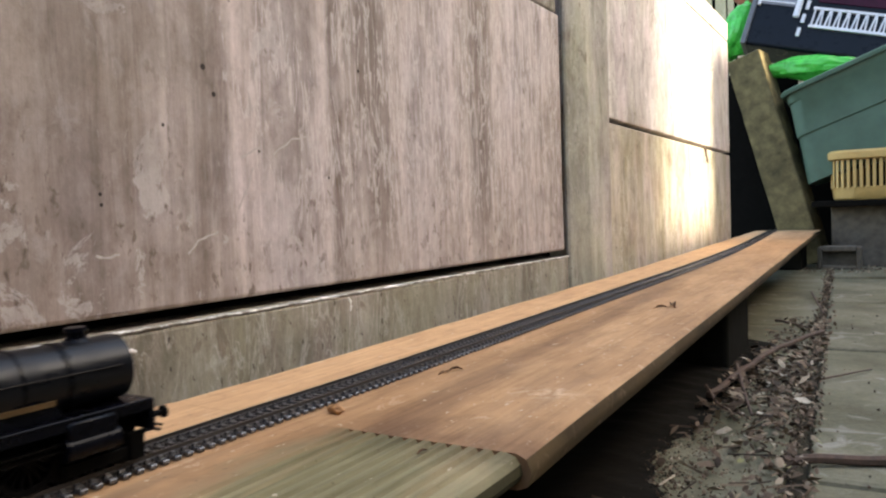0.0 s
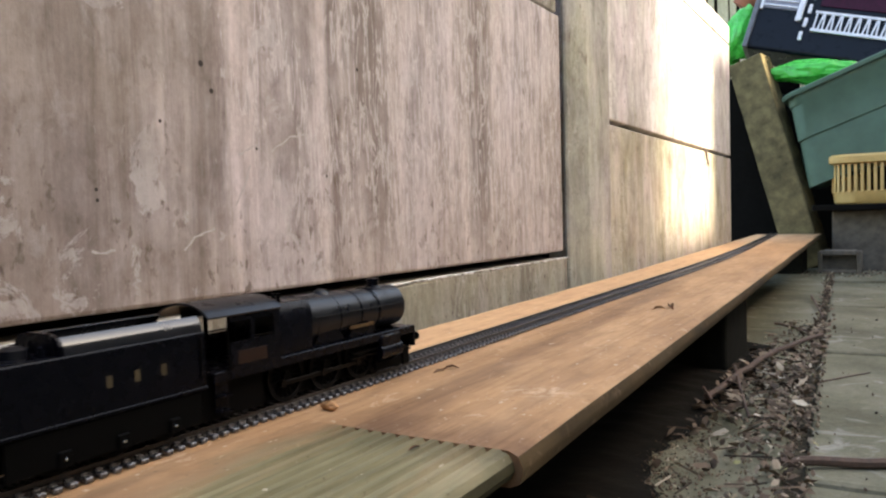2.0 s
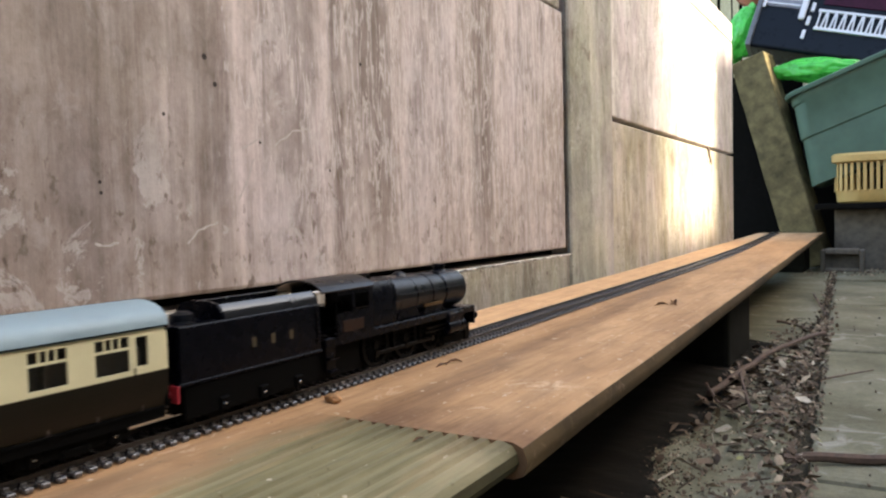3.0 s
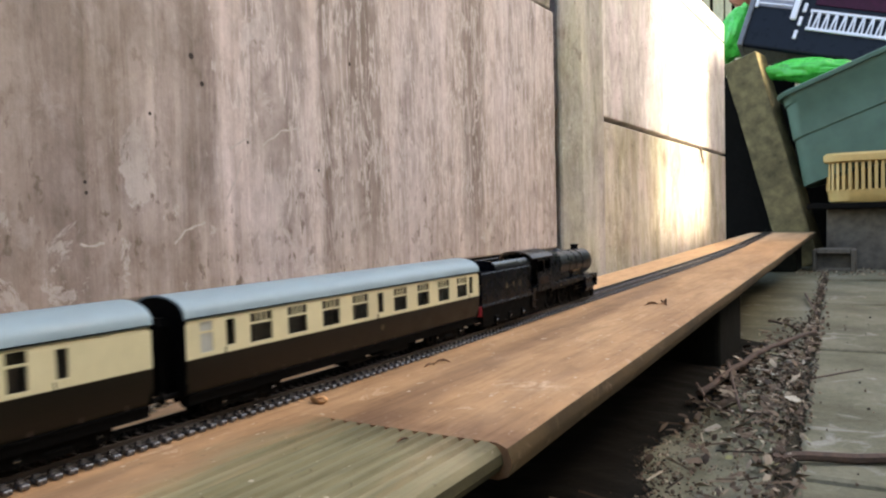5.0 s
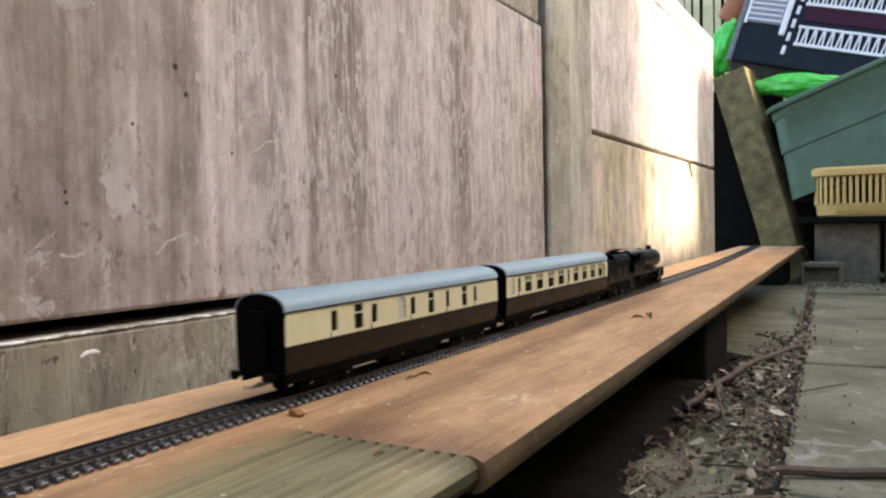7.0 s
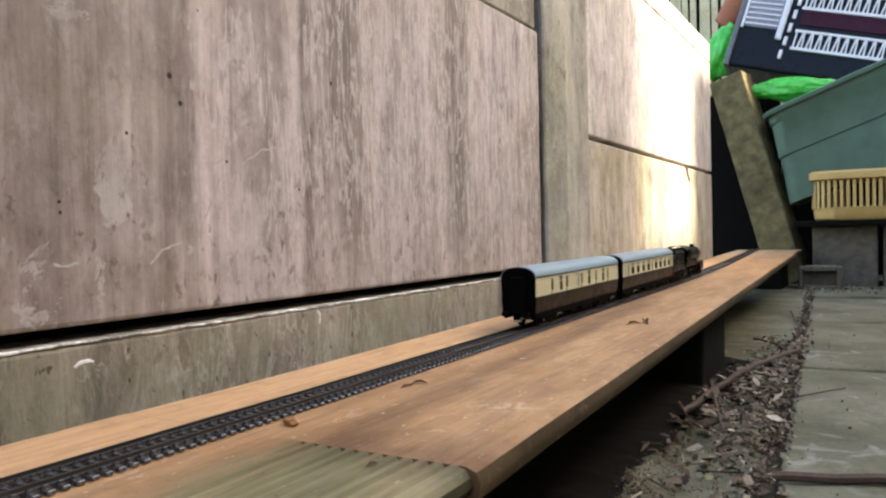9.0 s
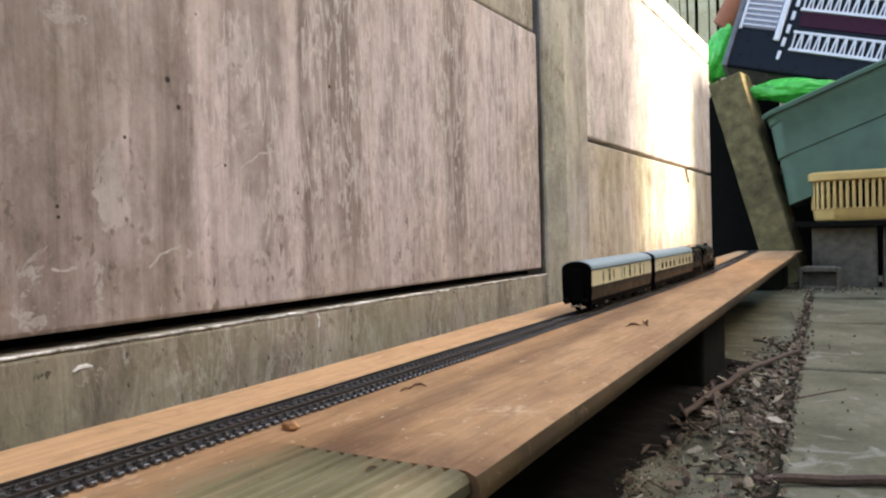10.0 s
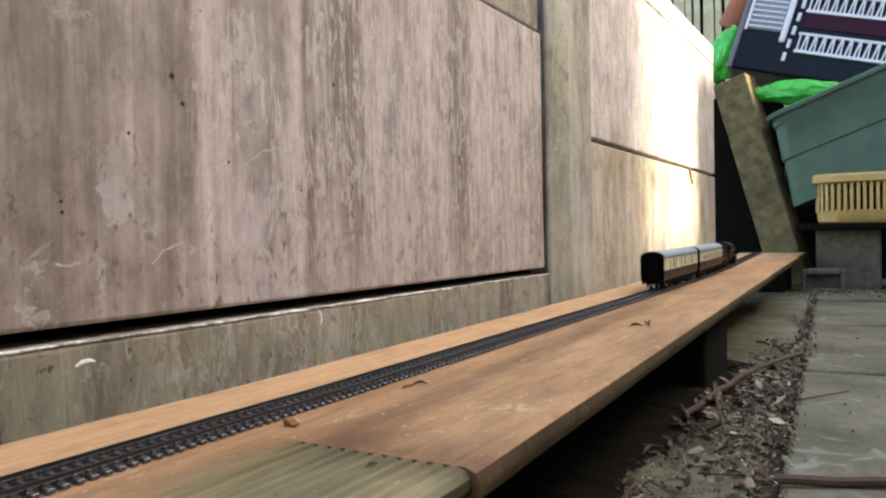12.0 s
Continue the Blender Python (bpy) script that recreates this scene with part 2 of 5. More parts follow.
    for y, z, r in HOLES:
        d = nt.nodes.new("ShaderNodeVectorMath")
        d.operation = "DISTANCE"
        l.new(flat, d.inputs[0])
        d.inputs[1].default_value = (0, y, z)
        col = mix(nt, ramp(nt, calc("DIVIDE", d.outputs["Value"], r * 2), [(0.32, (0.95, 0.95, 0.95)), (0.52, (0, 0, 0))]), col, (0.025, 0.018, 0.015))
    grain = noise_tex(nt, sc((1, 1, 0.8), 14.0), 260, 5, 0.7)
    col = mix(nt, 0.22, col, ramp(nt, grain, grey(0.3, 0.6, 0.7, 1.3)), "MULTIPLY")
    l.new(col, b.inputs["Base Color"])
    bump(nt, b, mix(nt, 0.5, thin, grain), 0.30, 0.003)
    return m


PANEL = banded_panel()
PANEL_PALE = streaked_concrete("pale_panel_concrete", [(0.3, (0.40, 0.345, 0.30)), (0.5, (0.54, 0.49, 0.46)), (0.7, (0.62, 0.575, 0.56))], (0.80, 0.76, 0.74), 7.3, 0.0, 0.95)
# algae yellow, with a darker base for the shade low in the sun patch
PANEL_DIMMED = streaked_concrete("algae_and_shade_pale_concrete", [(0.3, (0.35, 0.295, 0.21)), (0.5, (0.49, 0.435, 0.36)), (0.7, (0.58, 0.53, 0.47))], (0.70, 0.65, 0.58), 9.1, 0.9)
GRAVELBOARD = streaked_concrete("gravel_board_concrete", [(0.3, (0.20, 0.18, 0.140)), (0.5, (0.30, 0.272, 0.216)), (0.7, (0.39, 0.355, 0.295))], (0.60, 0.56, 0.51), 3.1, 0.16, 0.45, 0.645, 0.4)
POST = streaked_concrete("post_concrete", [(0.3, (0.32, 0.30, 0.255)), (0.5, (0.42, 0.395, 0.345)), (0.72, (0.52, 0.49, 0.445))], (0.62, 0.59, 0.54), 5.7, 0.7, 0.4, 0.68)


def board_wood(name, stops, seed, dust, algae=None, left_pale=0.0, scuffs=0.6, streak_grime=0.0):
    """Softwood with grain along y, dirt patches and pale scuffs."""
    m, n, l, b = mat(name, 0.75, 0, 0.25)
    nt = m.node_tree
    tc = nt.nodes.new("ShaderNodeTexCoord")

    def sc(s, o=0.0):
        mp = nt.nodes.new("ShaderNodeMapping")
        mp.inputs["Scale"].default_value = s
        mp.inputs["Location"].default_value = (seed + o, seed * 2 + o, 0)
        l.new(tc.outputs["Object"], mp.inputs[0])
        return mp.outputs[0]

    grain = noise_tex(nt, sc((130, 5, 60)), 2.0, 6, 0.65, 0.5)
    broad = noise_tex(nt, sc((11, 3.2, 11)), 1.7, 4, 0.55, 0.3)
    speck = noise_tex(nt, sc((1, 1, 1)), 260, 3)
    col = ramp(nt, broad, stops)
    col = mix(nt, 0.55, col, ramp(nt, grain, [(0.28, (0.5, 0.45, 0.4)), (0.5, (0.95, 0.95, 0.95)), (0.75, (1.25, 1.25, 1.25))]), "MULTIPLY")
    smear = ramp(nt, noise_tex(nt, sc((17, 2.4, 10), 3.3), 1.8, 6, 0.62, 0.7), grey(0.5, 0, 0.68, 0.8))
    col = mix(nt, smear, col, dust)
    sepx = nt.nodes.new("ShaderNodeSeparateXYZ")
    l.new(tc.outputs["Object"], sepx.inputs[0])
    shift = nt.nodes.new("ShaderNodeMath")
    shift.operation = "MULTIPLY_ADD"
    l.new(noise_tex(nt, sc((9, 7, 9), 5.5), 2.0, 4), shift.inputs[0])
    shift.inputs[1].default_value = 0.05
    l.new(sepx.outputs["X"], shift.inputs[2])
    # paler wood on the fence side, with a wavering border
    left_strip = ramp(nt, shift.outputs[0], [(0.0, (1, 1, 1)), (0.030, (0, 0, 0))])
    col = mix(nt, mix(nt, 1.0, left_strip, (left_pale, left_pale, left_pale), "MULTIPLY"), col, mix(nt, 0.5, (0.66, 0.41, 0.225), ramp(nt, grain, [(0.3, (0.6, 0.55, 0.5)), (0.6, (1.1, 1.1, 1.1))]), "MULTIPLY"))
    spot = noise_tex(nt, sc((34, 16, 20), 6.2), 1.7, 6, 0.7, 0.6)
    col = mix(nt, 0.5, col, ramp(nt, spot, [(0.34, (0.66, 0.60, 0.54)), (0.5, (1.0, 0.99, 0.98)), (0.66, (1.16, 1.15, 1.15))]), "MULTIPLY")
    scuff = ramp(nt, noise_tex(nt, sc((40, 22, 20), 8.1), 1.6, 6, 0.7, 1.5), grey(0.6, 0, 0.68, scuffs))
    col = mix(nt, scuff, col, (0.6, 0.42, 0.28))
    # darker grey streak that runs beside the track, and grime over the butt joint
    lane = nt.nodes.new("ShaderNodeMath")
    lane.operation = "MULTIPLY_ADD"
    l.new(sepx.outputs["Y"], lane.inputs[0])
    lane.inputs[1].default_value = 0.055
    l.new(sepx.outputs["X"], lane.inputs[2])
    lane2 = nt.nodes.new("ShaderNodeMath")
    lane2.operation = "MULTIPLY_ADD"
    l.new(noise_tex(nt, sc((20, 6, 9), 7.7), 1.6, 5, 0.6, 0.3), lane2.inputs[0])
    lane2.inputs[1].default_value = 0.030
    l.new(lane.outputs[0], lane2.inputs[2])
    streak = ramp(nt, lane2.outputs[0], [(0.080, (0, 0, 0)), (0.094, (streak_grime, streak_grime, streak_grime)), (0.103, (streak_grime, streak_grime, streak_grime)), (0.120, (0, 0, 0))])
    reach = ramp(nt, sepx.outputs["Y"], [(0.27, (0.9, 0.9, 0.9)), (0.95, (0.8, 0.8, 0.8)), (1.0, (0.45, 0.45, 0.45))])
    col = mix(nt, mix(nt, 1.0, streak, reach, "MULTIPLY"), col, mix(nt, 1.0, col, (0.52, 0.50, 0.52), "MULTIPLY"))
    joint = nt.nodes.new("ShaderNodeMath")
    joint.operation = "MULTIPLY_ADD"
    l.new(noise_tex(nt, sc((26, 14, 9), 9.9), 1.7, 5, 0.65, 0.4), joint.inputs[0])
    joint.inputs[1].default_value = 0.05
    l.new(sepx.outputs["Y"], joint.inputs[2])
    smudge = ramp(nt, joint.outputs[0], [(0.270, (0, 0, 0)), (0.297, (streak_grime, streak_grime, streak_grime)), (0.309, (streak_grime, streak_grime, streak_grime)), (0.350, (0, 0, 0))])
    across = ramp(nt, sepx.outputs["X"], grey(0.035, 0.0, 0.085, 1.0))
    grimed = mix(nt, 1.0, smudge, across, "MULTIPLY")
    col = mix(nt, grimed, col, mix(nt, 1.0, col, (0.46, 0.42, 0.42), "MULTIPLY"))
    # scraped pale patch
    if streak_grime:
        spotv = nt.nodes.new("ShaderNodeVectorMath")
        spotv.operation = "DISTANCE"
        l.new(sc((34, 60, 0)), spotv.inputs[0])
        spotv.inputs[1].default_value = (0.112 * 34 + seed, 0.376 * 60 + seed * 2, 0)
        near = ramp(nt, spotv.outputs["Value"], [(0.25, (0.6, 0.6, 0.6)), (1.0, (0, 0, 0))])
        frayed = ramp(nt, noise_tex(nt, sc((70, 60, 20), 4.4), 2.2, 6, 0.7, 0.3), grey(0.44, 0, 0.60, 1.0))
        col = mix(nt, mix(nt, 1.0, near, frayed, "MULTIPLY"), col, (0.64, 0.46, 0.30))
    if algae:
        # green growth on the grooved half of the board, with a ragged border
        sep = nt.nodes.new("ShaderNodeSeparateXYZ")
        l.new(tc.outputs["Object"], sep.inputs[0])
        add = nt.nodes.new("ShaderNodeMath")
        add.operation = "MULTIPLY_ADD"
        l.new(noise_tex(nt, sc((30, 9, 10), 1.7), 1.5, 5, 0.65), add.inputs[0])
        add.inputs[1].default_value = 0.06
        l.new(sep.outputs["X"], add.inputs[2])
        green = ramp(nt, broad, algae)
        green = mix(nt, 0.6, green, ramp(nt, grain, [(0.28, (0.45, 0.42, 0.35)), (0.5, (0.95, 0.95, 0.95)), (0.75, (1.3, 1.25, 1.2))]), "MULTIPLY")
        green = mix(nt, mix(nt, 1.0, smear, (0.7, 0.7, 0.7), "MULTIPLY"), green, (0.36, 0.25, 0.14))
        green = mix(nt, grimed, green, mix(nt, 1.0, green, (0.42, 0.40, 0.36), "MULTIPLY"))
        col = mix(nt, ramp(nt, add.outputs[0], grey(0.066, 0, 0.092, 1)), col, green)
    col = mix(nt, ramp(nt, speck, grey(0.66, 0, 0.74, 0.55)), col, (0.09, 0.06, 0.035))
    fleck = noise_tex(nt, sc((1, 0.6, 1), 2.2), 170, 3, 0.6)
    col = mix(nt, ramp(nt, fleck, grey(0.67, 0, 0.73, scuffs)), col, (0.66, 0.56, 0.44))
    l.new(col, b.inputs["Base Color"])
    bump(nt, b, mix(nt, 0.4, grain, speck), 0.3, 0.0012)
    return m


BOARD = board_wood("bare_softwood", [(0.3, (0.31, 0.168, 0.078)), (0.5, (0.40, 0.228, 0.112)), (0.7, (0.48, 0.288, 0.148))], 0.0, (0.31, 0.18, 0.095), left_pale=0.6, scuffs=0.6, streak_grime=0.85)
DECK = board_wood("weathered_green_decking", [(0.3, (0.24, 0.125, 0.055)), (0.5, (0.385, 0.215, 0.105)), (0.7, (0.50, 0.30, 0.155))], 0.0, (0.25, 0.15, 0.082),
                  [(0.3, (0.13, 0.115, 0.055)), (0.5, (0.215, 0.185, 0.10)), (0.7, (0.33, 0.265, 0.15))], 0.6, streak_grime=0.85)
SLAT = board_wood("grey_fence_slat", [(0.3, (0.55, 0.48, 0.29)), (0.5, (0.70, 0.63, 0.42)), (0.7, (0.78, 0.72, 0.54))], 6.0, (0.50, 0.43, 0.27))
# near black for old timber and for sheets that stand in for shade
NEARBLACK = simple("near_black_wood_and_shade", (0.007, 0.006, 0.005), 0.9, 0, 0.35, 80, 0.3, 0.08)
# moss and weathering on the board edges, darkened further for their shaded sides
SHADEDEDGE = board_wood("shaded_mossy_decking_edge", [(0.3, (0.030, 0.026, 0.010)), (0.5, (0.062, 0.052, 0.022)), (0.7, (0.11, 0.092, 0.044))], 3.0, (0.05, 0.043, 0.02), scuffs=0.1)
EDGEWOOD = board_wood("shaded_weathered_plank_edge", [(0.3, (0.026, 0.016, 0.006)), (0.5, (0.058, 0.036, 0.014)), (0.7, (0.11, 0.068, 0.028))], 2.0, (0.07, 0.05, 0.026), scuffs=0.1)


def paving_mat():
    m, n, l, b = mat("paving_concrete", 0.9, 0, 0.2)
    nt = m.node_tree
    v = coords(nt, (1, 1, 1))
    info = nt.nodes.new("ShaderNodeObjectInfo")
    col = ramp(nt, noise_tex(nt, v, 7, 6, 0.6, 0.4), [(0.3, (0.102, 0.094, 0.058)), (0.5, (0.166, 0.153, 0.100)), (0.7, (0.240, 0.220, 0.158))])
    col = mix(nt, 0.5, col, ramp(nt, noise_tex(nt, v, 130, 5, 0.7), grey(0.3, 0.5, 0.7, 1.2)), "MULTIPLY")
    col = mix(nt, ramp(nt, noise_tex(nt, v, 16, 5, 0.6, 1.2), grey(0.6, 0, 0.7, 0.45)), col, (0.42, 0.40, 0.36))
    col = mix(nt, ramp(nt, noise_tex(nt, v, 60, 3), grey(0.68, 0, 0.74, 0.7)), col, (0.04, 0.033, 0.024))
    col = mix(nt, 0.3, col, ramp(nt, info.outputs["Random"], grey(0, 0.75, 1, 1.15)), "MULTIPLY")
    l.new(col, b.inputs["Base Color"])
    bump(nt, b, noise_tex(nt, v, 150, 5, 0.7), 0.5, 0.003)
    return m


def soil_mat():
    m, n, l, b = mat("leafy_soil", 0.95, 0, 0.15)
    nt = m.node_tree
    v = coords(nt, (1, 1, 1))
    col = ramp(nt, noise_tex(nt, v, 45, 6, 0.7, 0.8), [(0.3, (0.014, 0.011, 0.007)), (0.5, (0.046, 0.037, 0.023)), (0.7, (0.115, 0.096, 0.062))])
    l.new(mix(nt, 0.5, col, ramp(nt, noise_tex(nt, v, 6, 4), grey(0.3, 0.5, 0.7, 1.2)), "MULTIPLY"), b.inputs["Base Color"])
    bump(nt, b, noise_tex(nt, v, 110, 5, 0.7), 0.8, 0.006)
    return m


PAVING, SOIL = paving_mat(), soil_mat()
BEAM = simple("mossy_beam_concrete", (0.165, 0.128, 0.062), 0.9, 0, 0.5, 24, 0.9, 0.2)


def litter_mat():
    m, n, l, b = mat("dead_leaf_litter", 0.8, 0, 0.25)
    nt = m.node_tree
    g = nt.nodes.new("ShaderNodeNewGeometry")
    col = ramp(nt, g.outputs["Random Per Island"], [(0.0, (0.036, 0.024, 0.016)), (0.34, (0.115, 0.076, 0.050)), (0.70, (0.205, 0.142, 0.096)), (0.94, (0.38, 0.30, 0.21)), (0.985, (0.55, 0.48, 0.38)), (1.0, (0.20, 0.19, 0.06))])
    l.new(mix(nt, 0.4, col, ramp(nt, noise_tex(nt, coords(nt, (1, 1, 1)), 300, 3), grey(0.3, 0.5, 0.7, 1.2)), "MULTIPLY"), b.inputs["Base Color"])
    return m


LITTER = litter_mat()
# near black, stands for the deep shade on the ground under the planks
PLANKSHADE = simple("under_plank_shade", (0.011, 0.009, 0.0065), 0.95, 0, 0.45, 90, 0.8, 0.1)
DEADLEAF = simple("curled_dead_leaf", (0.16, 0.066, 0.024), 0.7, 0, 0.5, 300, 0.3)
TWIG = simple("dead_twig_bark", (0.105, 0.062, 0.042), 0.8, 0, 0.4, 160, 0.5)
RAIL = simple("tarnished_nickel_rail", (0.050, 0.043, 0.038), 0.42, 0.4, 0.3, 120)
NICKEL = simple("bright_nickel", (0.62, 0.60, 0.57), 0.25, 0.9, 0.1, 300)
SLEEPER = simple("black_plastic_sleeper", (0.064, 0.061, 0.062), 0.26, 0, 0.35, 400, 0.2, 1.0)
LOCO_BLACK = simple("satin_black_loco_paint", (0.0022, 0.0023, 0.0042), 0.26, 0, 0.06, 120, 0.0, 0.11)
LOCO_TOP = simple("dusty_black_boiler_paint", (0.004, 0.0042, 0.006), 0.34, 0, 0.12, 90, 0.0, 0.26)
LOCO_GLOSS = simple("polished_black_loco_paint", (0.006, 0.006, 0.008), 0.20, 0, 0.1, 90, 0.0, 0.75)
COAL = simple("black_coal", (0.012, 0.012, 0.012), 0.5, 0, 0.4, 500, 0.9)
STEEL = simple("dull_steel", (0.014, 0.013, 0.0125), 0.45, 1.0, 0.2, 300)
DARKSTEEL = simple("dark_wheel_metal", (0.0022, 0.0022, 0.0024), 0.6, 0.0, 0.3, 300, 0.0, 0.08)
COPPER = simple("dull_copper_plate", (0.022, 0.010, 0.006), 0.5, 0, 0.3, 200, 0.0, 0.2)
RED = simple("buffer_beam_red", (0.33, 0.02, 0.03), 0.45, 0, 0.2, 200)
GOLD = simple("faded_gold_lettering", (0.062, 0.044, 0.020), 0.5, 0, 0.2, 400)
CREAM = simple("cream_coach_paint", (0.62, 0.56, 0.355), 0.4, 0, 0.06, 90)
CHOC = simple("chocolate_coach_paint", (0.0085, 0.0058, 0.0030), 0.38, 0, 0.2, 90, 0.0, 0.25)
ROOF = simple("blue_grey_roof_paint", (0.22, 0.29, 0.315), 0.5, 0, 0.08, 60)
UNDER = simple("matt_black_underframe", (0.0022, 0.0022, 0.0022), 0.65, 0, 0.3, 300, 0.0, 0.04)
INTERIOR = simple("brown_coach_interior", (0.06, 0.04, 0.03), 0.7, 0, 0.3, 120)
WHITE_PL = simple("white_plastic", (0.72, 0.70, 0.76), 0.4, 0, 0.06, 80)
NAVY_PL = simple("dark_navy_plastic", (0.005, 0.0075, 0.015), 0.32, 0, 0.25, 30, 0.0, 0.14)
MAROON = simple("maroon_panel_plastic", (0.045, 0.008, 0.024), 0.45, 0, 0.3, 60, 0.0, 0.12)
TUB = simple("faded_green_plastic", (0.078, 0.135, 0.096), 0.55, 0, 0.16, 16, 0.1, 0.35)
BASKET = simple("yellowed_cream_plastic", (0.60, 0.385, 0.135), 0.45, 0, 0.1, 50, 0.1)
BAG = simple("bright_green_polythene", (0.05, 0.5, 0.06), 0.3, 0, 0.2, 40, 0.2)
TERRA = simple("terracotta", (0.36, 0.12, 0.065), 0.8, 0, 0.15, 60, 0.2)
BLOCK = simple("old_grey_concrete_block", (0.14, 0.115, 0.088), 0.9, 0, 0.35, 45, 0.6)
# block colour taken down to near black for the shade under the plank
SHADEDBLOCK = simple("shaded_block", (0.013, 0.012, 0.009), 0.95, 0, 0.4, 45, 0.6, 0.1)
# for unseen light blockers, dark so little light bounces under the planks
BLOCKER = simple("unseen_blocker_brown", (0.16, 0.13, 0.105), 0.9, 0, 0.12, 20, 0.3)
STONE = simple("ochre_pebble", (0.46, 0.22, 0.08), 0.7, 0, 0.4, 300, 0.5)
LIME = simple("faded_lime_bloom", (0.47, 0.42, 0.395), 0.85, 0, 0.15, 220)
PALE = simple("pale_dried_splash", (0.78, 0.76, 0.72), 0.7, 0, 0.1, 200)


def glass_mat():
    m, n, l, b = mat("coach_window_glazing", 0.06, 0, 0.25)
    b.inputs["Base Color"].default_value = (0.85, 0.87, 0.85, 1)
    b.inputs["Transmission Weight"].default_value = 1.0
    b.inputs["IOR"].default_value = 1.2
    return m


# broken pale specks that paint the sky-lit edge of the gravel board
def lip_mat():
    m, n, l, b = mat("lit_edge_lip", 0.85, 0, 0.3)
    nt = m.node_tree
    v = coords(nt, (1, 1, 1))
    f = noise_tex(nt, v, 55, 6, 0.7, 0.5)
    l.new(ramp(nt, f, [(0.42, (0.24, 0.215, 0.18)), (0.52, (0.5, 0.47, 0.43)), (0.6, (0.82, 0.8, 0.77))]), b.inputs["Base Color"])
    bump(nt, b, f, 0.5, 0.002)
    return m


LIP = lip_mat()
GLASS = glass_mat()
FROST = simple("whitened_window_glass", (0.42, 0.43, 0.40), 0.35, 0, 0.08, 200)


# ---- mesh helpers ----
def bm_new():
    return bmesh.new()


def add_box(bm, x0, x1, y0, y1, z0, z1, bevel=0.0, seg=1):
    r = bmesh.ops.create_cube(bm, size=1.0, matrix=Matrix.Translation(((x0 + x1) / 2, (y0 + y1) / 2, (z0 + z1) / 2)) @ Matrix.Diagonal((x1 - x0, y1 - y0, z1 - z0, 1)))
    if bevel:
        edges = list({e for v in r["verts"] for e in v.link_edges})
        bmesh.ops.bevel(bm, geom=edges, offset=bevel, segments=seg, affect="EDGES", profile=0.5)
    return r["verts"]


def add_cyl(bm, p, q, r0, r1=None, seg=16, caps=True):
    """A cylinder or cone from p to q."""
    p, q = Vector(p), Vector(q)
    d = q - p
    m = Matrix.Translation((p + q) / 2) @ d.to_track_quat("Z", "Y").to_matrix().to_4x4()
    bmesh.ops.create_cone(bm, cap_ends=caps, segments=seg, radius1=r0, radius2=r0 if r1 is None else r1, depth=d.length, matrix=m)


def add_tube(bm, pts, radii, seg=6):
    """A bent, tapering rod through pts."""
    rings = []
    for i, p in enumerate(pts):
        a = Vector(pts[max(i - 1, 0)])
        b = Vector(pts[min(i + 1, len(pts) - 1)])
        q = (b - a).to_track_quat("Z", "Y")
        rings.append([bm.verts.new(Vector(p) + q @ Vector((radii[i] * math.cos(6.2832 * k / seg), radii[i] * math.sin(6.2832 * k / seg), 0))) for k in range(seg)])
    for r0, r1 in zip(rings, rings[1:]):
        for k in range(seg):
            bm.faces.new((r0[k], r0[(k + 1) % seg], r1[(k + 1) % seg], r1[k]))
    bm.faces.new(rings[0][::-1])
    bm.faces.new(rings[-1])


def prism(bm, outline, y0, y1):
    """Extrude an outline of (x, z) along y."""
    a = [bm.verts.new((x, y0, z)) for x, z in outline]
    b = [bm.verts.new((x, y1, z)) for x, z in outline]
    n = len(a)
    for i in range(n):
        bm.faces.new((a[i], a[(i + 1) % n], b[(i + 1) % n], b[i]))
    bm.faces.new(a[::-1])
    bm.faces.new(b)


def roughen(bm, amount, scale):
    for v in bm.verts:
        v.co += noise.noise_vector(v.co * scale) * amount


def link(name, bm, material, smooth=False):
    bmesh.ops.recalc_face_normals(bm, faces=bm.faces)
    me = bpy.data.meshes.new(name)
    bm.to_mesh(me)
    bm.free()
    me.materials.append(material)
    if smooth:
        for p in me.polygons:
            p.use_smooth = True
        me.set_sharp_from_angle(angle=radians(40))
    return new(name, me)


def part(name, bm, material, parent, label="", smooth=False):
    ob = link(name, bm, material, smooth)
    ob.parent = parent
    return tagged(ob, label) if label else ob


def share(name, me, parent, m):
    """One more object on an existing mesh."""
    ob = new(name, me)
    ob.parent = parent
    ob.matrix_local = m
    return ob


def thing(name, label, category, m=None, group="", kind=""):
    ob = new(name)
    ob.empty_display_size = 0.02
    if m is not None:
        ob.matrix_world = m
    return tagged(ob, label, category, group, kind)


GROUND = -0.115
FENCE = pose(-0.135, 0, 0, 0, 0, -0.20)


def rise(y):
    """The plank climbs a little towards its far end."""
    return 0.0035 * max(0.0, y - 0.3)


def cup(x, y):
    """The decking is cupped up on the fence side, and the plank's near end with it."""
    u = min(1.0, max(0.0, (y - 0.27) / 0.09))
    return 0.0006 * (1 - u * u * (3 - 2 * u)) * min(1.0, max(0.0, (0.075 - x) / 0.075))


def edge_r(y):
    return 0.1560 - 0.0306 * y


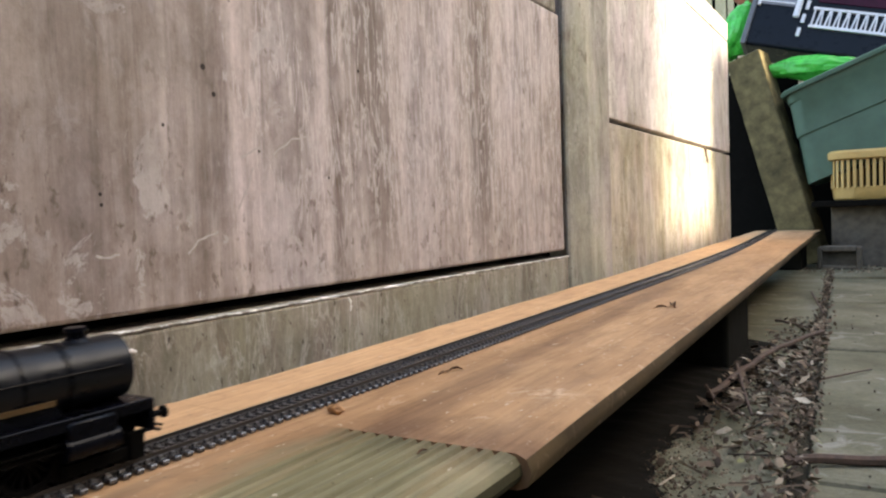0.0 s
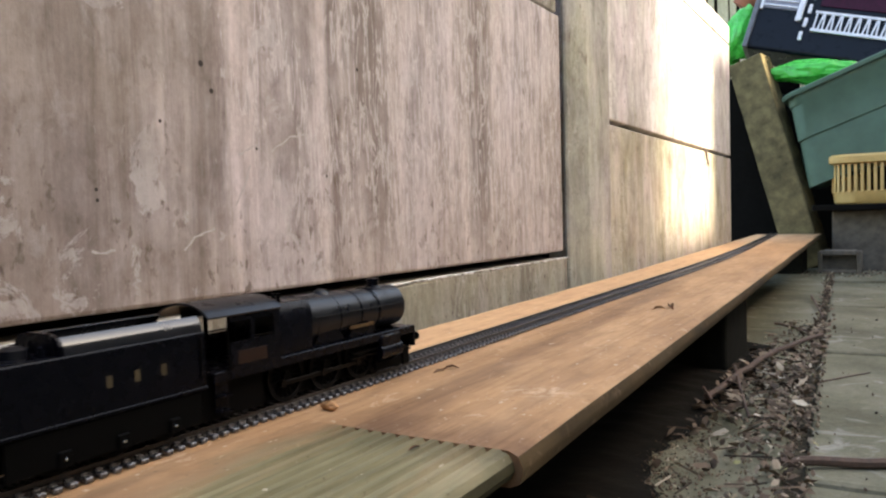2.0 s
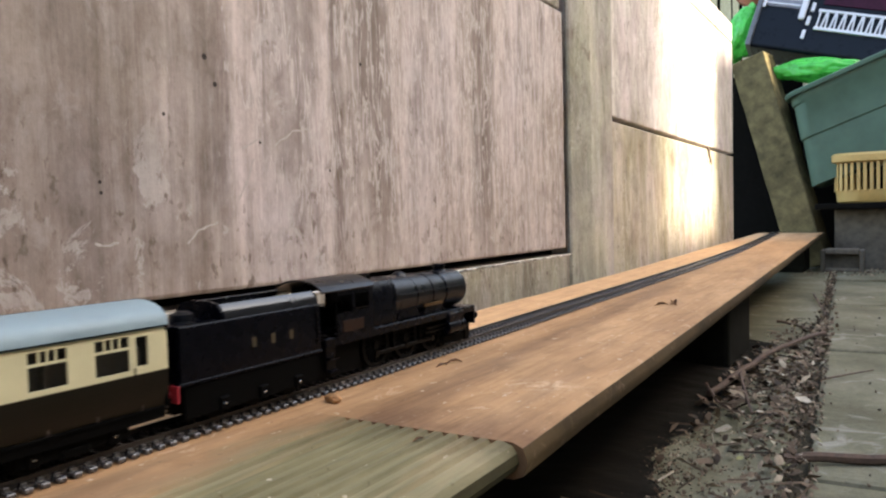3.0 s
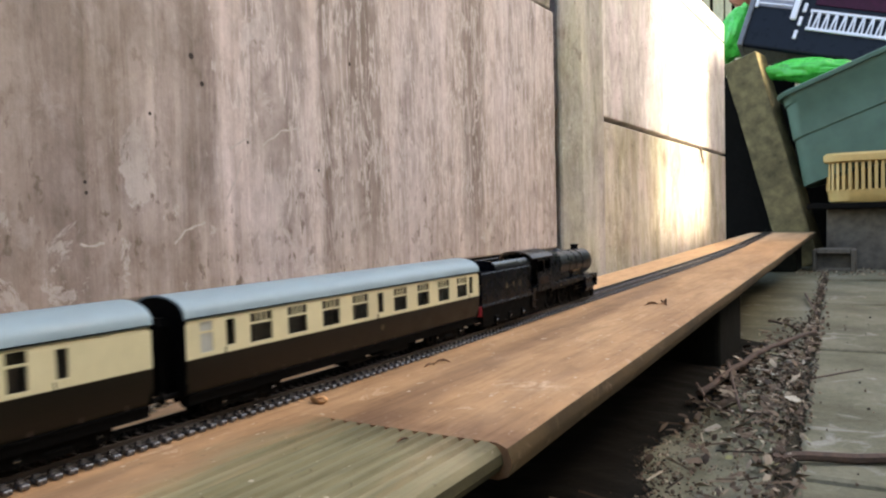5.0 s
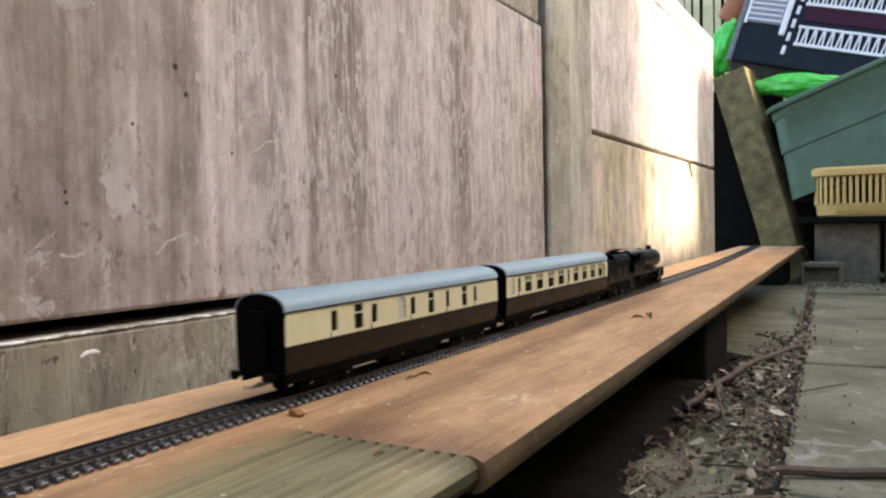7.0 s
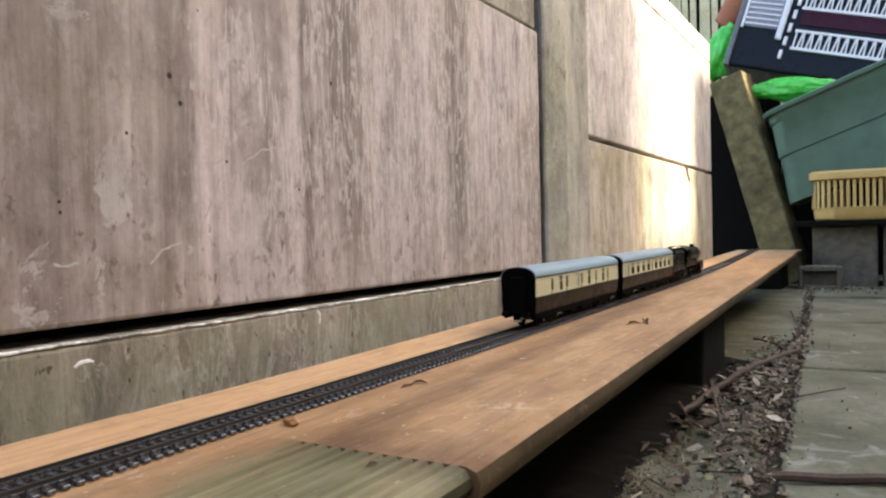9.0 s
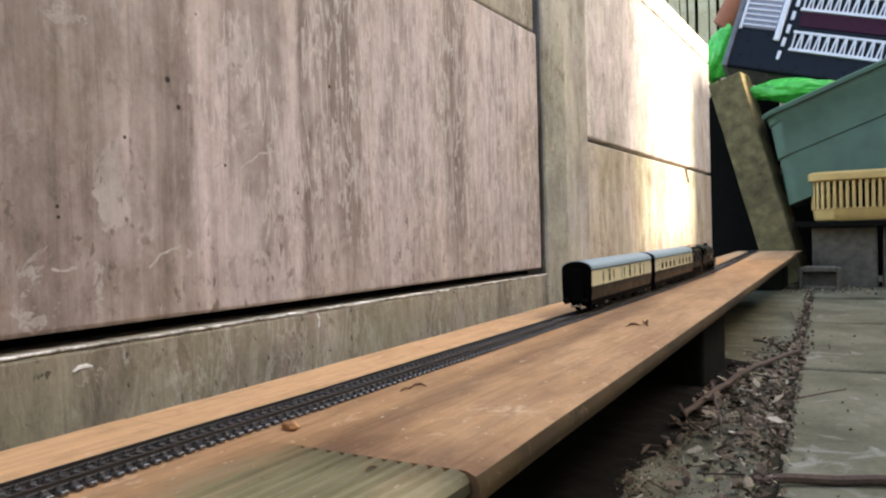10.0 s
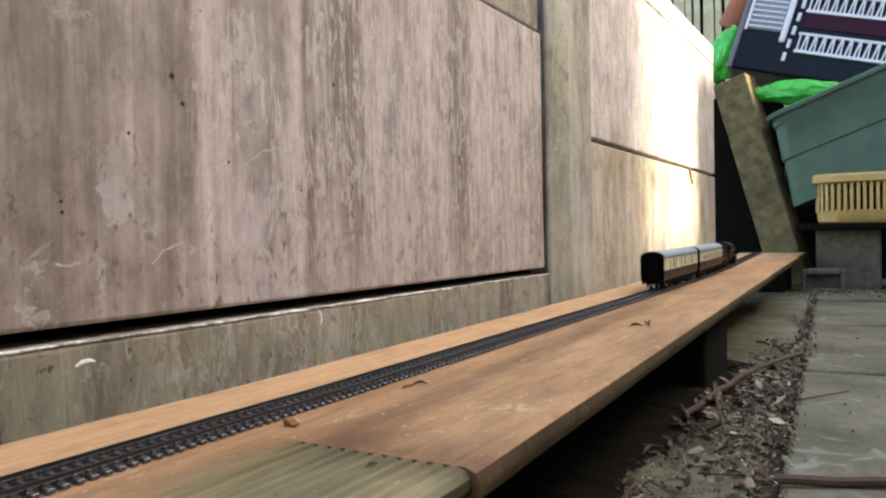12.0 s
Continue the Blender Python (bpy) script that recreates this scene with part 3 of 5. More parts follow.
# ---- ground and paving ----
def build_ground():
    bm = bm_new()
    bmesh.ops.create_grid(bm, x_segments=8, y_segments=8, size=60, matrix=Matrix.Translation((0, 0, GROUND - 0.012)))
    tagged(link("ground", bm, SOIL), "dark bare soil with leaf mould", "ground", kind="structure")
    pave = thing("pavement", "worn grey-green concrete paving slabs with dirty joints", "paving", pose(0.245, 0, GROUND, 0, 0, 2.86), kind="structure")
    rng = random.Random(5)
    bm = bm_new()
    add_box(bm, -0.2215, 0.2215, -0.2955, 0.2955, -0.03, 0.0, 0.006, 2)
    for v in bm.verts:
        v.co.z += 0.0012 * noise.noise(v.co * 9)
    first = part("paving_slab", bm, PAVING, pave)
    first.matrix_local = pose(0.228, 0.93, 0)
    for col, y0 in ((0.228, 0.93), (0.682, 1.25), (-0.231, 1.16), (1.14, 0.9)):
        for k in range(-3, 5):
            if (col == 0.228 and k == 0) or (col < 0 and k < -1):
                continue
            share("paving_slab", first.data, pave, pose(col, y0 + 0.603 * k, rng.uniform(-0.002, 0.001), rng.uniform(-0.3, 0.3), rng.uniform(-0.3, 0.3), rng.uniform(-0.3, 0.3)))


build_ground()


def build_plank_shade():
    """Near-black sheet added for shade under the planks, thin and ragged at its border."""
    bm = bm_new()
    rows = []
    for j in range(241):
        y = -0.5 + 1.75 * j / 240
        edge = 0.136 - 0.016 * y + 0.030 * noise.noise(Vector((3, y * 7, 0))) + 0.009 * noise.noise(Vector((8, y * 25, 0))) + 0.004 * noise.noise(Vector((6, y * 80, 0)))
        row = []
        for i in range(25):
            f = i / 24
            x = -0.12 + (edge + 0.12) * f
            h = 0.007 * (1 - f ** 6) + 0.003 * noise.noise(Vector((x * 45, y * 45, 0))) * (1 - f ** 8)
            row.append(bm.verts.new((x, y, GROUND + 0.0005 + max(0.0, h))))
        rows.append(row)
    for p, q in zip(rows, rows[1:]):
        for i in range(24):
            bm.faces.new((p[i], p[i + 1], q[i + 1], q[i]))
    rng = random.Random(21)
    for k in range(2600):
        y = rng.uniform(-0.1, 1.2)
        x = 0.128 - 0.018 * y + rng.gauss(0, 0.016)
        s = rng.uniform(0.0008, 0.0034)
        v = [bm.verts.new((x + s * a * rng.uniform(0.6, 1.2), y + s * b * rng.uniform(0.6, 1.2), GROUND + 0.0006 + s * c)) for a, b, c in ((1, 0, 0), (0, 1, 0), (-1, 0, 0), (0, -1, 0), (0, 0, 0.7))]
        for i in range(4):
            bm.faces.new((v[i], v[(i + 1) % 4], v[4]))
    tagged(link("plank_shade_sheet", bm, PLANKSHADE, True), "near-black sheet and crumbs that stand for the shade under the planks", "soil", kind="stuff")


build_plank_shade()


# ---- concrete fence ----
def fence_slab(name, y0, y1, z0, z1, front, thick, material, label, bevel=0.003):
    bm = bm_new()
    add_box(bm, front - thick, front, y0, y1, z0, z1, bevel, 2)
    ob = link(name, bm, material)
    ob.matrix_world = FENCE
    return tagged(ob, label, "fence panel", "concrete fence panels", "structure")


def build_fence():
    fence_slab("wall_gravel_board", -0.75, 1.0190, GROUND - 0.05, 0.0372, 0.008, 0.045, GRAVELBOARD, "grimy grey concrete gravel board below a painted lit lip", 0.004)
    fence_slab("wall_panel_lower", -0.75, 1.0235, 0.0462, 0.386, 0.0, 0.04, PANEL, "mauve-grey concrete fence panel with brown rain streaks")
    fence_slab("wall_panel_upper", -0.75, 1.0235, 0.3905, 0.64, -0.004, 0.04, GRAVELBOARD, "greenish weathered concrete fence panel")
    fence_slab("wall_panel_far_lower", 1.06, 2.33, GROUND - 0.05, 0.2510, 0.0, 0.04, PANEL_DIMMED, "pale sunlit concrete fence panel with yellow algae stains, dimmed for the shade low down")
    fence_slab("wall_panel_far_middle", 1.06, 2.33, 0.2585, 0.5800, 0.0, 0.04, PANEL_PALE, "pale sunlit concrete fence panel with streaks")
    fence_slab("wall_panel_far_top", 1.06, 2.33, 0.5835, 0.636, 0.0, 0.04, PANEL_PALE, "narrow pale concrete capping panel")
    # thin pale strip added as the highlight along the gravel board's top
    bm = bm_new()
    add_box(bm, 0.0035, 0.0084, -0.75, 1.0245, 0.0358, 0.0377, 0.0008, 2)
    bmesh.ops.subdivide_edges(bm, edges=[e for e in bm.edges if abs(e.verts[0].co.y - e.verts[1].co.y) > 0.5], cuts=160)
    for v in bm.verts:
        v.co.z += 0.0008 * noise.noise(v.co * 70)
        v.co.x += 0.0006 * noise.noise(v.co * 90 + Vector((3, 0, 0)))
    lip = link("wall_gravel_board_lip", bm, LIP)
    lip.matrix_world = FENCE
    tagged(lip, "pale broken strip added for the lit top edge of the gravel board", "fence panel", kind="structure")
    # near-black backing added so the open joints stay dark
    fence_slab("wall_backing", -0.75, 2.33, GROUND - 0.05, 0.60, -0.046, 0.05, NEARBLACK, "near-black backing added to keep the panel joints dark")
    bm = bm_new()
    prism(bm, [(-0.06, 1.1300), (-0.0400, 1.1250), (-0.0015, 1.0345), (0.0020, 1.0335), (0.0050, 1.0362), (0.0165, 1.0800), (0.0180, 1.0850), (0.0180, 1.1850), (0.0160, 1.1900), (-0.06, 1.1900)], GROUND - 0.05, 0.70)
    for v in bm.verts:
        v.co = Vector((v.co.x, v.co.z, v.co.y))
    bmesh.ops.subdivide_edges(bm, edges=[e for e in bm.edges if abs(e.verts[0].co.z - e.verts[1].co.z) > 0.5], cuts=14)
    for v in bm.verts:
        v.co.x += 0.0012 * noise.noise(v.co * 14)
        v.co.y += 0.0010 * noise.noise(v.co * 11 + Vector((4, 0, 0)))
    ob = link("wall_post", bm, POST)
    ob.matrix_world = FENCE
    tagged(ob, "grey concrete fence post with algae stains", "fence post", kind="structure")


build_fence()


def build_root():
    bm = bm_new()
    add_tube(bm, [(0.002, 1.968, 0.256), (0.006, 1.970, 0.246), (0.005, 1.982, 0.232), (0.007, 1.990, 0.222), (0.005, 2.004, 0.213)], [0.0028, 0.003, 0.0026, 0.002, 0.0012], 7)
    add_tube(bm, [(0.005, 1.984, 0.230), (0.008, 1.976, 0.222), (0.006, 1.974, 0.214)], [0.0018, 0.0015, 0.0008], 6)
    ob = link("dead_root", bm, TWIG, True)
    ob.matrix_world = FENCE
    tagged(ob, "thin dark dead root hanging out of the fence joint", "root")


build_root()


def build_light_blockers():
    """Unseen walls added outside the view to shape sun and sky light."""
    def wall(name, x0, x1, y0, y1, z1, label, material=BLOCKER):
        bm = bm_new()
        add_box(bm, x0, x1, y0, y1, GROUND - 0.05, z1, 0.01)
        tagged(link(name, bm, material), label, "wall", kind="structure")
    wall("blocker_east", 1.32, 1.44, -1.35, 2.59, 1.22, "unseen low wall added to keep the sun off the planks")
    wall("blocker_east_tall", 1.30, 1.46, 2.60, 4.2, 1.70, "unseen tall wall added to end the sun patch")
    wall("blocker_far_east", 5.2, 6.0, -9.0, 3.42, 6.2, "unseen block added to start the sun patch")
    wall("blocker_south", -1.5, 1.31, -1.35, -1.2, 0.85, "unseen wall added behind the camera to hold back sky light")


build_light_blockers()


# ---- back fence of slats ----
def build_slat_fence():
    f = thing("slat_fence", "tall fence of narrow grey-tan timber slats", "fence", pose(0, 3.95, GROUND))
    bm = bm_new()
    add_box(bm, -0.0150, 0.0150, -0.006, 0.006, 0, 1.75, 0.003)
    first = part("slat", bm, SLAT, f)
    first.matrix_local = pose(-1.2, 0, 0)
    rng = random.Random(3)
    for k in range(1, 70):
        share("slat", first.data, f, pose(-1.2 + 0.0355 * k + rng.uniform(-0.002, 0.002), rng.uniform(-0.003, 0.003), rng.uniform(-0.03, 0.02), 0, rng.uniform(-0.3, 0.3), 0))
    for z in (0.4, 1.35):
        bm = bm_new()
        add_box(bm, -1.25, 1.3, 0.007, 0.045, z, z + 0.07, 0.004)
        part("rail", bm, NEARBLACK, f)
    # near-black sheet added so the gaps between slats look dark
    bm = bm_new()
    add_box(bm, -1.3, 1.35, 0.06, 0.08, 0, 1.6)
    part("gap_darkener", bm, NEARBLACK, f, "near-black sheet added to darken the gaps between the slats")


build_slat_fence()


# ---- boards that carry the track ----
def build_boards():
    bm = bm_new()
    t, r = 0.016, 0.0065

    def ring(y):
        a, b = -0.0765 - 0.0080 * min(y, 1.10) - 0.0330 * max(0.0, y - 1.10), edge_r(y)
        a += 0.0022 * noise.noise(Vector((1, y * 9, 0))) + 0.0012 * noise.noise(Vector((4, y * 31, 0)))
        return [(a, -t), (b - r, -t), (b - r * 0.3, -t + r * 0.3), (b, -t + r), (b, -r), (b - r * 0.3, -r * 0.3), (b - r, 0), (0.075, 0.0), (0.04, 0.0), (0.0, 0.0), (a + 0.003, 0.0), (a, -0.003)]
    ys = [0.2741 + 0.02 * k for k in range(6)] + [0.3741 + (2.90 - 0.3741) * k / 50 for k in range(1, 51)]
    rings = []
    for y in ys:
        rings.append([bm.verts.new((x + 0.0010 * noise.noise(Vector((x * 7, y * 5, 0))), y, z + rise(y) + cup(x, y) + 0.0006 * noise.noise(Vector((x * 20, y * 6, 3))))) for x, z in ring(y)])
    n = len(rings[0])
    for p, q in zip(rings, rings[1:]):
        for i in range(n):
            bm.faces.new((p[i], p[(i + 1) % n], q[(i + 1) % n], q[i]))
    bm.faces.new(rings[0][::-1])
    bm.faces.new(rings[-1])
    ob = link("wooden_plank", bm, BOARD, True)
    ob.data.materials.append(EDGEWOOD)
    # side and underside faces take the copy with shade in its colour
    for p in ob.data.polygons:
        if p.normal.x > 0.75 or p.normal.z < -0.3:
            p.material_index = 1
    tagged(ob, "long bare orange-brown softwood plank carrying the track", "plank")
    # grooved decking, nearer
    out = [(-0.0785, -t), (0.1365, -t), (0.1420, -t + 0.004), (0.1438, -0.0085), (0.1430, -0.0045), (0.1408, -0.0015), (0.1365, 0.0)]
    x = 0.1335
    while x > 0.054:
        out += [(x, 0.0), (x - 0.0013, -0.0019), (x - 0.0029, -0.0019), (x - 0.0042, 0.0)]
        x -= 0.0078
    out += [(0.035, 0.0), (0.0, 0.0), (-0.0755, 0.0), (-0.0785, -0.003)]
    bm = bm_new()
    prism(bm, out, -0.62, 0.2740)
    bmesh.ops.subdivide_edges(bm, edges=[e for e in bm.edges if abs(e.verts[0].co.y - e.verts[1].co.y) > 0.5], cuts=60)
    for v in bm.verts:
        v.co.z += cup(v.co.x, v.co.y)
        if v.co.x < -0.07:
            v.co.x += 0.0030 * noise.noise(Vector((2, v.co.y * 14, 0))) + 0.0012 * noise.noise(Vector((5, v.co.y * 50, 0)))
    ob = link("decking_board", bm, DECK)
    ob.data.materials.append(SHADEDEDGE)
    # lower side faces take the mossy copy darkened for shade
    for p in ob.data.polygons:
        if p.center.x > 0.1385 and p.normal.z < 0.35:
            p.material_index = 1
    tagged(ob, "weathered green-brown grooved decking board under the track", "plank")


build_boards()


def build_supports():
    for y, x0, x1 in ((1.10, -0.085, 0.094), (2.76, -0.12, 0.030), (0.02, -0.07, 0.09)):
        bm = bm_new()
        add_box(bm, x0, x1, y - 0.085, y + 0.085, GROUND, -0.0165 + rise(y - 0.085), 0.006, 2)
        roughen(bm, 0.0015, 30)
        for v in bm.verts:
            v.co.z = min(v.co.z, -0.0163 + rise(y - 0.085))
        tagged(link("support_block", bm, SHADEDBLOCK), "grey concrete block propping up the plank", "block", "blocks under the planks")


build_supports()


# ---- track ----
def track_x(y):
    if y > 2.0:
        return -0.028 - 0.0600 * (y - 2.0)
    return 0.0 if y < 1.0 else -0.028 * (y - 1.0) ** 2


def bed(y):
    """Height of the boards under the track."""
    return rise(y) + cup(0.0, y)


def build_track():
    tr = thing("model_railway_track", "black-sleepered model railway track with tarnished nickel rails", "railway track")
    ys = [-0.6 + 0.025 * k for k in range(141)]
    for side in (-1, 1):
        bm = bm_new()
        prof = [(-0.0012, 0.0028), (0.0012, 0.0028), (0.0012, 0.0032), (0.0004, 0.0036), (0.0004, 0.0045), (0.00055, 0.0047), (0.00055, 0.0053), (-0.00055, 0.0053), (-0.00055, 0.0047), (-0.0004, 0.0045), (-0.0004, 0.0036), (-0.0012, 0.0032)]
        rings = [[bm.verts.new((track_x(y) + side * 0.0088 + a, y, z + bed(y))) for a, z in prof] for y in ys]
        for p, q in zip(rings, rings[1:]):
            for i in range(len(prof)):
                bm.faces.new((p[i], p[(i + 1) % len(prof)], q[(i + 1) % len(prof)], q[i]))
        part("rail", bm, RAIL, tr, "tarnished nickel rail")
        bm = bm_new()
        for p, q in zip(ys, ys[1:]):
            v = [bm.verts.new((track_x(y) + side * 0.0088 + a, y, z + bed(y))) for y, a, z in ((p, -0.0011, 0.0012), (p, 0.0011, 0.0012), (q, 0.0011, 0.0012), (q, -0.0011, 0.0012), (p, -0.0011, 0.0024), (p, 0.0011, 0.0024), (q, 0.0011, 0.0024), (q, -0.0011, 0.0024))]
            for f in ((4, 5, 6, 7), (0, 4, 7, 3), (1, 2, 6, 5), (0, 3, 2, 1)):
                bm.faces.new([v[i] for i in f])
        part("sleeper_web", bm, SLEEPER, tr)

    def sleeper(bm, x, y, z=0.0):
        add_box(bm, x - 0.015, x + 0.015, y - 0.0018, y + 0.0018, z + 0.0002, z + 0.0023)
        for s in (-1, 1):
            add_box(bm, x + s * 0.0088 - 0.0025, x + s * 0.0088 + 0.0025, y - 0.0013, y + 0.0013, z + 0.0021, z + 0.0035)
    bm = bm_new()
    add_box(bm, -0.015, 0.015, -0.0018, 0.0018, 0.0002, 0.0023, 0.0004)
    for s in (-1, 1):
        add_box(bm, s * 0.0088 - 0.0025, s * 0.0088 + 0.0025, -0.0013, 0.0013, 0.0021, 0.0035)
    first = part("sleeper", bm, SLEEPER, tr)
    first.matrix_local = pose(0, 0.09, bed(0.09))
    n = 1
    y = 0.0963
    while n < 298:
        d = math.degrees(math.atan((track_x(y + 0.01) - track_x(y)) / 0.01))
        share("sleeper", first.data, tr, pose(track_x(y), y, bed(y), 0, 0, -d))
        y += 0.0063
        n += 1
    bm = bm_new()
    while y < 2.88:
        sleeper(bm, track_x(y), y, bed(y))
        y += 0.0063
    tagged(part("sleepers_beyond", bm, SLEEPER, tr), kind="stuff")
    bm = bm_new()
    for k in range(60):
        sleeper(bm, 0, 0.0837 - 0.0063 * k, bed(0.0))
    tagged(part("sleepers_behind", bm, SLEEPER, tr), kind="stuff")


build_track()


# ---- leaning beam, tub, crate, basket and other stored things ----
def build_store():
    # leaning concrete post
    bm = bm_new()
    add_box(bm, -0.062, 0.062, -0.034, 0.070, 0.0, 0.80, 0.005, 2)
    bmesh.ops.subdivide_edges(bm, edges=[e for e in bm.edges if abs(e.verts[0].co.z - e.verts[1].co.z) > 0.5], cuts=16)
    roughen(bm, 0.0025, 22)
    ob = link("leaning_concrete_post", bm, BEAM)
    ob.matrix_world = pose(0.028, 2.965, GROUND - 0.002, 0, -15.6, -12)
    tagged(ob, "mossy brown concrete post leaning beside the fence", "concrete post")
    # near-black sheet added behind it where only deep shade lies
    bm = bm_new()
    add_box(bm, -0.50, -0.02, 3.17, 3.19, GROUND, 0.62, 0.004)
    tagged(link("shade_sheet", bm, NEARBLACK), "near-black sheet added for the dark gap beside the leaning post", "board")

    # green tub, tipped on its side edge
    tub = thing("plastic_tub", "faded grey-green plastic storage tub tipped at an angle", "tub", pose(-0.048, 2.885, 0.493, 0, -20.5, -2))
    W, D, H, T = 0.72, 0.36, 0.33, 0.006

    def loop(x0, x1, y0, y1, r, z, seg=5):
        pts = []
        for cx, cy, a in ((x1 - r, y0 + r, -90), (x1 - r, y1 - r, 0), (x0 + r, y1 - r, 90), (x0 + r, y0 + r, 180)):
            for k in range(seg + 1):
                b = radians(a + 90 * k / seg)
                pts.append((cx + r * math.cos(b), cy + r * math.sin(b), z))
        return pts

    def loft(loops, close=True):
        bm = bm_new()
        rs = [[bm.verts.new(p) for p in lp] for lp in loops]
        for a, b in zip(rs, rs[1:]):
            for i in range(len(a)):
                bm.faces.new((a[i], a[(i + 1) % len(a)], b[(i + 1) % len(b)], b[i]))
        if close:
            bm.faces.new(rs[0][::-1])
            bm.faces.new(rs[-1])
        return bm

    def inset(z, k):
        return loop(k + 0.22 * min(0.0, z + 0.012), W - k, k * 0.8, D - k * 0.8, 0.05, z)
    bm = loft([inset(-H, 0.026), inset(-0.17, 0.022), inset(-0.165, 0.016), inset(-0.05, 0.012), inset(-0.045, 0.007), inset(-0.012, 0.004),
               inset(-0.012, 0.010 + T), inset(-H + T, 0.026 + T)])
    part("shell", bm, TUB, tub, smooth=True)
    bm = loft([loop(-0.010, W + 0.010, -0.010, D + 0.010, 0.055, -0.016), loop(-0.012, W + 0.012, -0.012, D + 0.012, 0.055, -0.004), loop(-0.008, W + 0.008, -0.008, D + 0.008, 0.055, 0.0),
               loop(0.008, W - 0.008, 0.008, D - 0.008, 0.045, 0.0), loop(0.008, W - 0.008, 0.008, D - 0.008, 0.045, -0.012)])
    part("rim", bm, TUB, tub, "rolled pale green rim", True)

    # black crate with white slatted panels
    crate = thing("plastic_crate", "dark navy plastic crate with white slatted panels", "crate", pose(-0.205, 3.07, 0.722, 0, 16.0, 0) @ pose(0, 0, 0, -10, 0, 0))
    W2, D2, H2 = 0.80, 0.20, 0.44
    bm = bm_new()
    add_box(bm, 0.0, W2, 0.004, D2, 0.0, H2, 0.012, 3)
    part("body", bm, NAVY_PL, crate)
    bm = bm_new()
    add_box(bm, -0.006, 0.014, -0.006, D2, -0.002, H2, 0.005, 2)
    part("corner_strip", bm, simple("grey_plastic_edge", (0.13, 0.13, 0.15), 0.4), crate, "grey corner edging")
    bm = bm_new()
    add_box(bm, 0.022, 0.150, -0.002, 0.004, 0.158, H2 - 0.01, 0.002)
    part("side_panel", bm, simple("lilac_grey_plastic", (0.26, 0.25, 0.31), 0.45), crate, "pale lilac-grey ribbed panel")
    bm = bm_new()
    add_box(bm, 0.027, 0.146, -0.0068, -0.0022, 0.166, 0.172, 0.0012)
    s0 = part("slat", bm, WHITE_PL, crate)
    for k in range(1, 13):
        share("slat", s0.data, crate, pose(0, 0, 0.0205 * k))
    bm = bm_new()
    add_box(bm, 0.150, 0.172, -0.012, 0.004, 0.118, H2 - 0.01, 0.006, 2)
    part("panel_upright", bm, WHITE_PL, crate, "white upright frame")
    bm = bm_new()
    add_box(bm, 0.016, 0.027, -0.008, 0.004, 0.15, H2 - 0.01, 0.002)
    part("panel_edge", bm, WHITE_PL, crate)
    bm = bm_new()
    add_box(bm, 0.0, 0.013, -0.004, 0.004, 0, 0.034, 0.002)
    d0 = part("dash", bm, WHITE_PL, crate)
    d0.matrix_local = pose(0.178, 0, 0.050)
    for k in range(1, 7):
        share("dash", d0.data, crate, pose(0.178 + 0.003 * k, 0, 0.050 + 0.052 * k))
    for z in (0.088, 0.243):
        bm = bm_new()
        add_box(bm, 0.22, W2 - 0.01, -0.001, 0.004, z + 0.098, z + 0.155, 0.001)
        part("band", bm, MAROON, crate, "maroon plastic band")
        for z0, h in ((0.0, 0.011), (0.068, 0.009)):
            bm = bm_new()
            add_box(bm, 0.212, W2 - 0.01, -0.008, 0.004, z + z0, z + z0 + h, 0.001)
            part("comb_rail", bm, WHITE_PL, crate)
        bm = bm_new()
        add_box(bm, -0.0030, 0.0030, -0.007, 0.004, 0, 0.060, 0.001)
        r0 = part("rib", bm, WHITE_PL, crate)
        r0.matrix_local = pose(0.220, 0, z + 0.010)
        for k in range(1, 38):
            share("rib", r0.data, crate, pose(0.220 + 0.0148 * k, 0, z + 0.010, 0, 7 if k % 2 else -3, 0))

    # green bags
    def bag(m, sx, sy, sz, seed, label):
        bm = bm_new()
        bmesh.ops.create_icosphere(bm, subdivisions=5, radius=1.0)
        for v in bm.verts:
            c = v.co.copy()
            k = 1 + 0.25 * noise.noise(c * 1.6 + Vector((seed, 0, 0))) + 0.16 * abs(noise.noise(c * 3 + Vector((0, seed, 0)))) + 0.02 * noise.noise(c * 9)
            v.co = Vector((c.x * sx, c.y * sy, c.z * sz)) * k
        ob = link("plastic_bag", bm, BAG, True)
        ob.matrix_world = m
        tagged(ob, label, "bag", "crumpled green bags")
    bag(pose(-0.235, 3.20, 0.790, 0, 20, 0), 0.062, 0.05, 0.105, 1.0, "crumpled bright green plastic bag stuffed behind the crate")
    bag(pose(0.035, 3.045, 0.592, 0, 4, 0), 0.150, 0.045, 0.042, 4.0, "crumpled bright green plastic bag wedged under the crate")

    # terracotta pot
    pot = thing("flower_pot", "tipped terracotta flower pot", "flower pot", pose(-0.245, 3.34, 0.93, 0, 40, 0))
    bm = bm_new()
    add_cyl(bm, (0, 0, 0), (0, 0, 0.13), 0.05, 0.075, 28)
    part("body", bm, TERRA, pot, smooth=True)
    bm = bm_new()
    add_cyl(bm, (0, 0, 0.125), (0, 0, 0.16), 0.083, 0.085, 28)
    part("rim", bm, TERRA, pot, smooth=True)

    # cream basket
    bk = thing("laundry_basket", "yellowed cream plastic basket with upright slots", "basket", pose(0.0985, 2.86, 0.108))
    W, D = 0.42, 0.27

    def bl(k, z):
        return loop(k, W - k, k, D - k, 0.07, z, 8)
